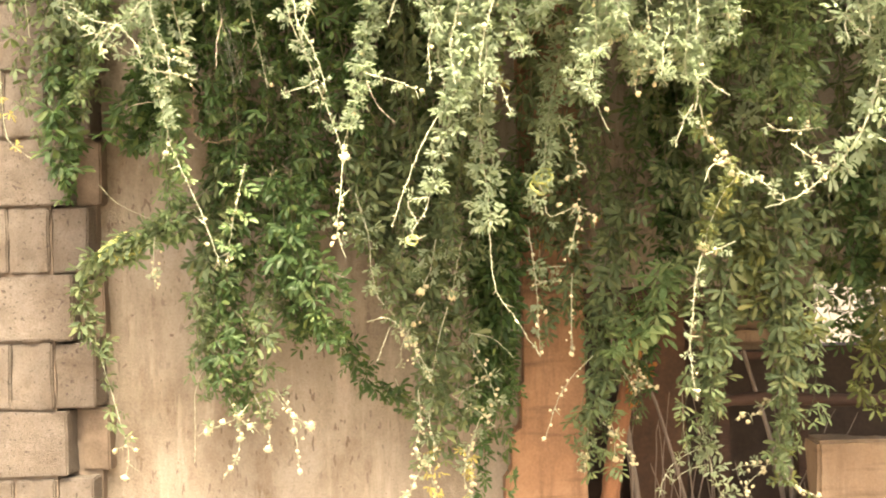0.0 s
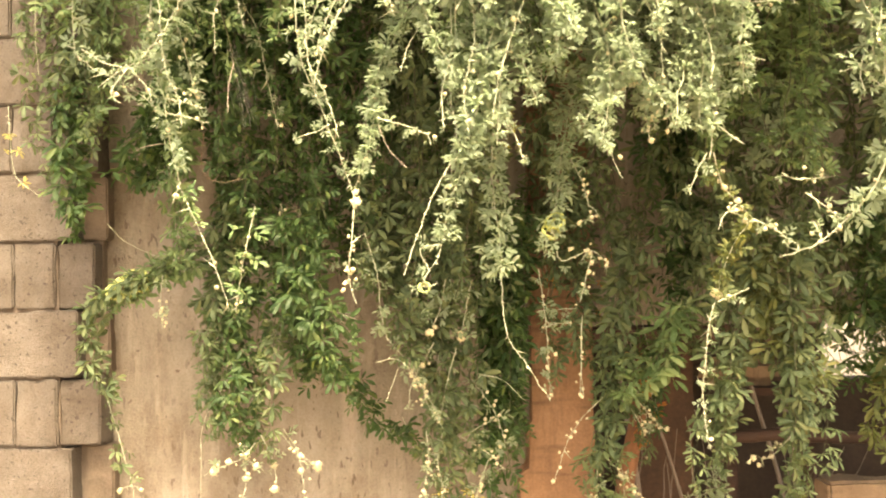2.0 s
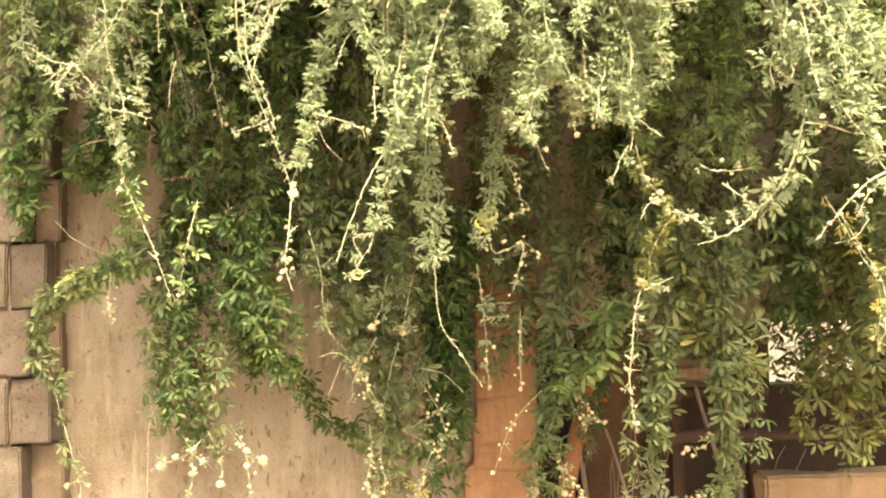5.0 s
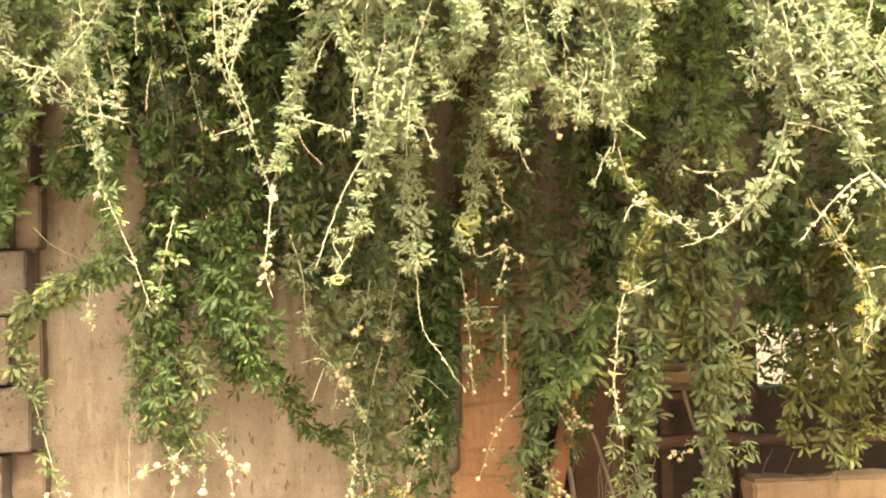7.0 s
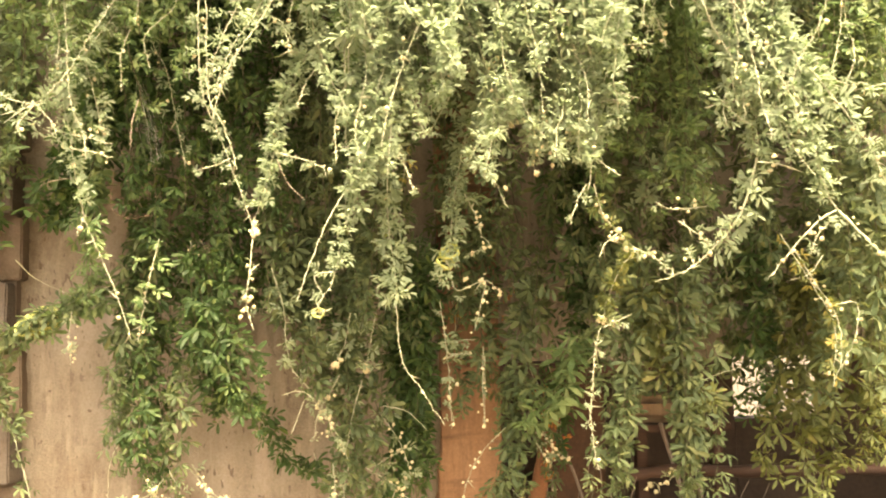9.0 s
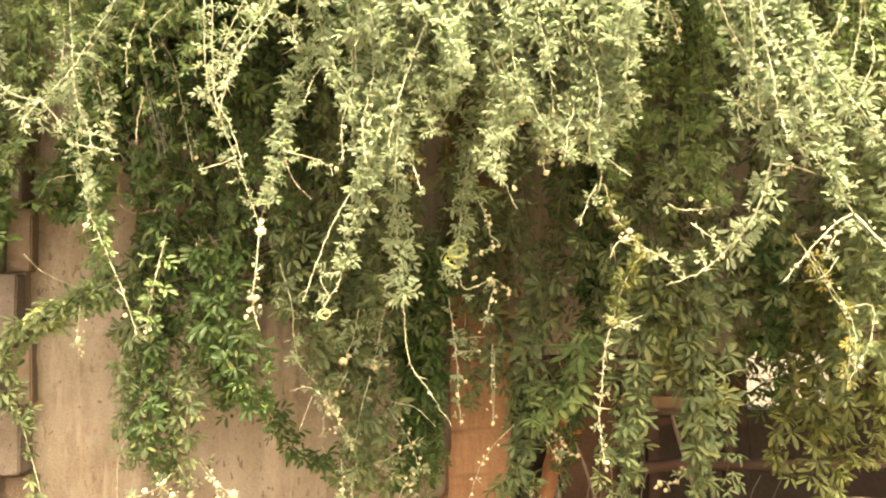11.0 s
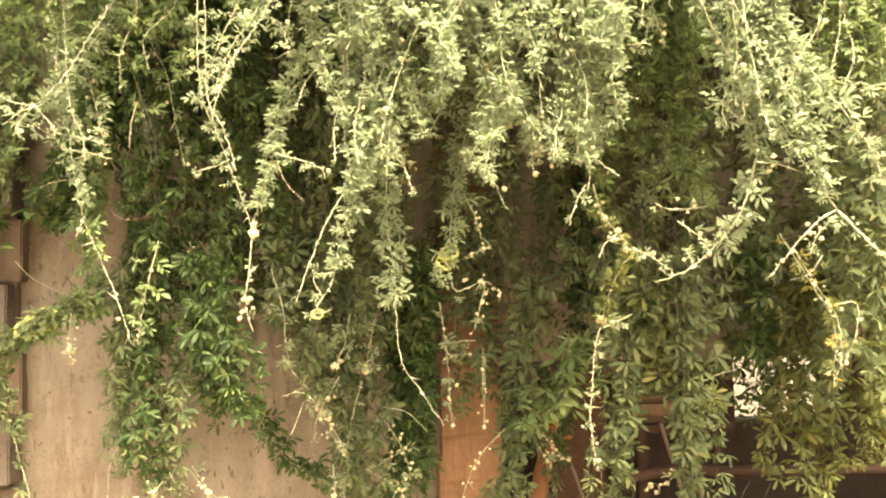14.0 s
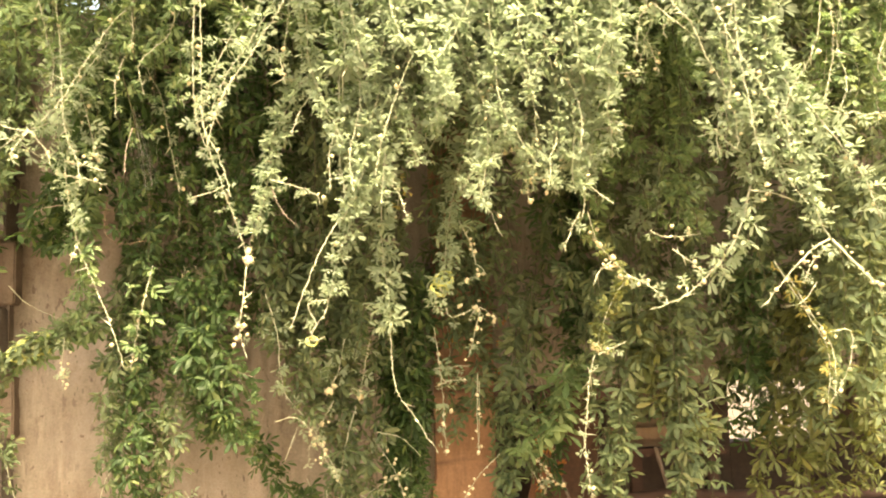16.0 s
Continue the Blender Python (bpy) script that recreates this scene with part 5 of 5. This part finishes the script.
vine([(0.084, 1.99, 2.860), (0.084, 1.97, 2.356), (0.044, 1.96, 2.198), (0.047, 1.94, 2.068), (0.024, 1.93, 1.954), (0.030, 1.91, 1.866)], leaves=45, size=.4, stop=1, thorns=90, buds=4, r0=.0021, r1=.0012)
vine([(0.035, 2.02, 2.860), (0.035, 2.00, 2.342), (0.003, 1.98, 2.156), (-0.001, 1.97, 2.050), (-0.021, 1.95, 1.959), (-0.019, 1.93, 1.870)], leaves=45, size=.4, stop=1, thorns=90, buds=4, r0=.0021, r1=.0012)
vine([(0.477, 2.02, 2.860), (0.477, 2.00, 2.367), (0.408, 1.98, 2.269), (0.356, 1.97, 2.147), (0.361, 1.95, 2.041), (0.323, 1.93, 1.926)], leaves=45, size=.4, stop=1, thorns=90, buds=4, r0=.0021, r1=.0012)
vine([(0.187, 2.07, 2.860), (0.187, 2.05, 2.388), (0.194, 2.03, 2.248), (0.194, 2.02, 2.125), (0.155, 2.00, 1.977)], leaves=45, size=.4, stop=1, thorns=90, buds=4, r0=.0021, r1=.0012)
vine([(0.454, 2.07, 2.860), (0.454, 2.05, 2.373), (0.430, 2.03, 2.246), (0.434, 2.02, 2.162), (0.414, 2.00, 2.037)], leaves=45, size=.4, stop=1, thorns=90, buds=4, r0=.0021, r1=.0012)
vine([(0.487, 1.97, 2.860), (0.487, 1.95, 2.347), (0.487, 1.94, 2.214), (0.496, 1.93, 2.122), (0.520, 1.91, 2.031), (0.515, 1.90, 1.942)], leaves=45, size=.4, stop=1, thorns=90, buds=4, r0=.0021, r1=.0012)
vine([(0.547, 1.99, 2.860), (0.547, 1.97, 2.381), (0.515, 1.96, 2.259), (0.511, 1.94, 2.152), (0.515, 1.93, 2.068)], leaves=45, size=.4, stop=1, thorns=90, buds=4, r0=.0021, r1=.0012)
vine([(0.693, 1.87, 2.860), (0.693, 1.85, 2.332), (0.753, 1.84, 2.194), (0.782, 1.84, 2.119), (0.821, 1.83, 2.033), (0.830, 1.83, 1.936)], leaves=45, size=.4, stop=1, thorns=90, buds=4, r0=.0021, r1=.0012)
vine([(0.761, 1.82, 2.860), (0.761, 1.80, 2.336), (0.807, 1.79, 2.164), (0.842, 1.78, 2.090), (0.882, 1.78, 2.017), (0.914, 1.77, 1.945)], leaves=45, size=.4, stop=1, thorns=90, buds=4, r0=.0021, r1=.0012)
vine([(0.826, 1.82, 2.860), (0.826, 1.80, 2.287), (0.826, 1.79, 2.127), (0.832, 1.77, 2.029), (0.840, 1.76, 1.944), (0.854, 1.75, 1.873)], leaves=45, size=.4, stop=1, thorns=90, buds=4, r0=.0021, r1=.0012)
vine([(0.693, 1.97, 2.860), (0.693, 1.95, 2.347), (0.669, 1.94, 2.254), (0.655, 1.94, 2.187), (0.659, 1.93, 2.164)], leaves=45, size=.4, stop=1, thorns=90, buds=4, r0=.0021, r1=.0012)
vine([(1.060, 1.92, 2.860), (1.060, 1.90, 2.377), (1.097, 1.89, 2.270), (1.079, 1.88, 2.165), (1.086, 1.86, 2.074), (1.054, 1.85, 2.001)], leaves=45, size=.4, stop=1, thorns=90, buds=4, r0=.0021, r1=.0012)
vine([(1.201, 1.92, 2.860), (1.201, 1.90, 2.377), (1.201, 1.88, 2.230), (1.164, 1.87, 2.124), (1.176, 1.85, 2.063)], leaves=45, size=.4, stop=1, thorns=90, buds=4, r0=.0021, r1=.0012)
vine([(1.071, 1.92, 2.860), (1.071, 1.90, 2.352), (1.077, 1.89, 2.244), (1.068, 1.88, 2.140), (1.037, 1.86, 2.025), (1.104, 1.85, 2.009)], leaves=45, size=.4, stop=1, thorns=90, buds=4, r0=.0021, r1=.0012)
vine([(0.023, 2.00, 2.860), (0.023, 1.98, 2.387), (0.011, 1.98, 2.251), (0.063, 1.98, 2.182), (0.062, 1.98, 2.116)], kind='fresh', leaves=50, size=.4, stop=1, thorns=90, buds=5, r0=.002, r1=.001)
vine([(0.199, 1.98, 2.860), (0.199, 1.96, 2.378), (0.181, 1.96, 2.220), (0.129, 1.96, 2.128), (0.122, 1.96, 2.035)], kind='grey', leaves=50, size=.4, stop=1, thorns=90, buds=5, r0=.002, r1=.001, flowers=((1, .6), ))
vine([(0.223, 1.96, 2.860), (0.223, 1.94, 2.370), (0.234, 1.94, 2.247), (0.172, 1.94, 2.194), (0.161, 1.94, 2.142)], kind='fresh', leaves=50, size=.4, stop=1, thorns=90, buds=5, r0=.002, r1=.001)
vine([(0.176, 1.97, 2.860), (0.176, 1.95, 2.374), (0.189, 1.95, 2.224), (0.234, 1.95, 2.139), (0.233, 1.95, 2.056)], kind='grey', leaves=50, size=.4, stop=1, thorns=90, buds=5, r0=.002, r1=.001)
vine([(0.282, 1.95, 2.860), (0.282, 1.93, 2.366), (0.291, 1.93, 2.200), (0.319, 1.93, 2.096), (0.328, 1.93, 1.994)], kind='grey', leaves=50, size=.4, stop=1, thorns=90, buds=5, r0=.002, r1=.001)
vine([(0.329, 1.94, 2.860), (0.329, 1.92, 2.361), (0.317, 1.92, 2.228), (0.392, 1.92, 2.161), (0.373, 1.92, 2.097)], kind='fresh', leaves=50, size=.4, stop=1, thorns=90, buds=5, r0=.002, r1=.001)
vine([(0.364, 1.94, 2.860), (0.364, 1.92, 2.361), (0.363, 1.92, 2.190), (0.414, 1.92, 2.081), (0.424, 1.92, 1.972)], kind='grey', leaves=50, size=.4, stop=1, thorns=90, buds=5, r0=.002, r1=.001, flowers=((1, .6), ))
vine([(0.419, 1.92, 2.860), (0.419, 1.90, 2.353), (0.416, 1.90, 2.232), (0.467, 1.90, 2.179), (0.469, 1.90, 2.127)], kind='fresh', leaves=50, size=.4, stop=1, thorns=90, buds=5, r0=.002, r1=.001, flowers=((1, .6), ))
vine([(-0.712, 2.16, 2.860), (-0.712, 2.14, 2.453), (-0.690, 2.14, 2.301), (-0.671, 2.14, 2.221), (-0.675, 2.14, 2.140)], kind='grey', leaves=50, size=.4, stop=1, thorns=90, buds=5, r0=.002, r1=.001, flowers=((1, .6), ))
vine([(-0.507, 2.18, 2.860), (-0.507, 2.16, 2.461), (-0.494, 2.16, 2.290), (-0.530, 2.16, 2.191), (-0.532, 2.16, 2.090)], kind='fresh', leaves=50, size=.4, stop=1, thorns=90, buds=5, r0=.002, r1=.001)
vine([(-0.395, 2.16, 2.860), (-0.395, 2.14, 2.453), (-0.398, 2.14, 2.300), (-0.471, 2.14, 2.220), (-0.462, 2.14, 2.138)], kind='fresh', leaves=50, size=.4, stop=1, thorns=90, buds=5, r0=.002, r1=.001)
vine([(-0.116, 2.10, 2.860), (-0.116, 2.08, 2.428), (-0.120, 2.08, 2.294), (-0.129, 2.08, 2.233), (-0.134, 2.08, 2.172)], kind='fresh', leaves=50, size=.4, stop=1, thorns=90, buds=5, r0=.002, r1=.001, flowers=((1, .6), ))
vine([(0.746, 1.92, 2.860), (0.746, 1.90, 2.352), (0.756, 1.90, 2.249), (0.708, 1.90, 2.218), (0.712, 1.90, 2.188)], kind='grey', leaves=50, size=.4, stop=1, thorns=90, buds=5, r0=.002, r1=.001)
vine([(0.830, 1.82, 2.860), (0.830, 1.80, 2.311), (0.807, 1.80, 2.170), (0.812, 1.80, 2.090), (0.803, 1.80, 2.012)], kind='fresh', leaves=50, size=.4, stop=1, thorns=90, buds=5, r0=.002, r1=.001, flowers=((1, .6), ))
vine([(1.001, 1.80, 2.860), (1.001, 1.78, 2.303), (0.983, 1.78, 2.134), (0.918, 1.78, 2.022), (0.918, 1.78, 1.912)], kind='fresh', leaves=50, size=.4, stop=1, thorns=90, buds=5, r0=.002, r1=.001)
curtain(-0.04, 0.58, 1.86, 1.95, 2.55, 2.07, 14, kind='grey', uneven=.10, leaves=250, size=.64)
curtain(0.06, 0.58, 1.90, 1.98, 2.45, 1.91, 9, kind='grey', uneven=.10, leaves=230, size=.64)
curtain(0.80, 0.93, 1.83, 1.91, 2.50, 1.98, 5, kind='grey', uneven=.06, leaves=170, size=.72)
curtain(0.24, 0.63, 2.02, 2.1, 2.68, 2.00, 9, kind='grey', uneven=.08, leaves=100, size=.85)
curtain(0.68, 0.90, 2.16, 2.24, 2.76, 2.10, 5, kind='fresh', uneven=.08, leaves=100, size=.85)
bunch([(-1.10, 2.62, 2.55), (-1.10, 2.62, 2.25), (-1.08, 2.62, 2.06), (-1.07, 2.62, 1.86)], 3, .06, .05, kind='dull', leaves=120, size=.85, fall=.06)
bunch([(1.20, 2.88, 1.75), (1.18, 2.88, 1.53), (1.18, 2.88, 1.36), (1.19, 2.88, 1.23)], 2, .02, .01, kind='deep', leaves=70, size=1.0, fall=.02)
vine([(1.176, 2.88, 1.358), (1.215, 2.88, 1.243), (1.277, 2.88, 1.229), (1.351, 2.88, 1.244)], kind='deep', leaves=110, size=.85, apart=False, stop=1)
vine([(0.501, 2.78, 1.393), (0.531, 2.78, 1.260), (0.544, 2.78, 1.127), (0.555, 2.78, 1.028)], kind='dull', leaves=150, size=.8, stop=1, apart=False, flowers=((.8, .9), (1, .9)))
vine([(0.551, 2.78, 1.425), (0.581, 2.78, 1.275), (0.572, 2.78, 1.176), (0.580, 2.78, 1.110)], kind='deep', leaves=150, size=.8, stop=1, apart=False)

# withered and yellowing sprigs
vine([(0.52, 2.80, 1.36), (0.55, 2.79, 1.22), (0.56, 2.79, 1.15), (0.545, 2.78, 1.06)], kind='dry', leaves=70, size=.62, stop=1, thorns=10)
vine([(0.60, 2.78, 1.30), (0.585, 2.78, 1.20), (0.60, 2.78, 1.13)], kind='dry', leaves=60, size=.55, stop=1, thorns=10, buds=3)
vine([(0.27, 2.76, 1.60), (0.28, 2.76, 1.53), (0.265, 2.76, 1.47)], kind='dry', leaves=50, size=.6, stop=1, thorns=8)
vine([(0.42, 2.70, 1.70), (0.44, 2.70, 1.60), (0.41, 2.69, 1.50), (0.43, 2.69, 1.40)], kind='dry', leaves=26, size=.5, stop=1, thorns=8, stem=STEM_BROWN)
vine([(0.12, 2.20, 1.98), (0.13, 2.19, 1.90), (0.11, 2.18, 1.83)], kind='yellow', leaves=60, size=.5, stop=1, buds=4)
vine([(-1.21, 2.62, 2.06), (-1.20, 2.61, 1.94), (-1.18, 2.60, 1.86), (-1.12, 2.60, 1.81)], kind='yellow', leaves=34, size=.45, stop=1, r0=.0014)
vine([(1.02, 2.14, 1.72), (1.08, 2.12, 1.60), (1.12, 2.10, 1.50), (1.10, 2.08, 1.36)], kind='yellow', leaves=60, size=.55, stop=1, buds=6)
vine([(-0.02, 2.58, 1.02), (-0.05, 2.56, 0.95), (-0.03, 2.55, 0.87)], kind='yellow', leaves=90, size=.55, stop=1, buds=8)
vine([(0.06, 2.58, 1.00), (0.04, 2.56, 0.92), (0.07, 2.55, 0.84)], kind='yellow', leaves=90, size=.5, stop=1, buds=8)

# unseen crown of the hedge over the wall's top, reach and density set for shade
def shade_crown(x0, x1, n, reach, height, kind):
    rng = np.random.default_rng(int(100 * (x1 + 5)) + n)
    for k in range(n):
        x, a = x0 + (x1 - x0) * (k + rng.uniform(0, 1)) / n, rng.uniform(-0.12, 0.12)
        end = reach + rng.uniform(-0.06, 0.10)
        mass([(x, 3.2, 2.66), (x + a * 0.5, 2.85, height + 0.1 * rng.uniform(-1, 1)), (x + a, (2.85 + end) / 2, height + 0.05), (x + 1.4 * a, end, height - 0.12)],
             kind, 95, 1.2, 0.006)


# sections differ in count and reach to steer where sun gets past
shade_crown(-1.40, -0.58, 8, 1.62, 2.95, "fresh")
shade_crown(-0.72, -0.02, 18, 1.76, 2.95, "fresh")
shade_crown(0.1, 1.1, 15, 2.02, 2.95, "grey")
shade_crown(0.9, 2.7, 48, 1.70, 2.95, "fresh")
shade_crown(-0.6, 2.7, 42, 2.04, 3.02, "deep")

hedge = tagged(new("hedge"), "dense mass of hanging green foliage behind the nearer branches", "hedge", kind="stuff")
for kind, some in MASS.items():
    verts, faces, n = [], [], 0
    for v, f in some:
        verts.append(v)
        faces.append(f + n)
        n += len(v)
    bark = {"stem": STEM_DARK, "pale_stem": STEM_PALE}.get(kind)
    o = tagged(new("twigs" if bark else "foliage", mesh_from("foliage", np.vstack(verts), np.vstack(faces), bark or LEAF[kind])), kind="stuff")
    o.parent = hedge

# a torn cobweb hung between the branches
rng = np.random.default_rng(5)
verts, faces, n = [], [], 0
for k in range(15):
    u = rng.uniform(-0.022, 0.022)
    top, low = rng.uniform(2.115, 2.175), rng.uniform(1.936, 1.996)
    way = smooth_line([(-0.536 + u * 0.4, 2.335, top), (-0.518 + u + rng.normal(0, 0.007), 2.34 + rng.normal(0, 0.006), (top + low) / 2), (-0.501 + u * 1.2, 2.345, low)], 0.02)
    v, q = stick(way, 0.0002, 0.00018, 3)
    verts.append(v)
    faces.append(q + n)
    n += len(v)
tagged(new("cobweb", mesh_from("cobweb", np.vstack(verts), np.vstack(faces), WEB)), "torn pale cobweb hanging among the shaded leaves", "cobweb", kind="stuff")
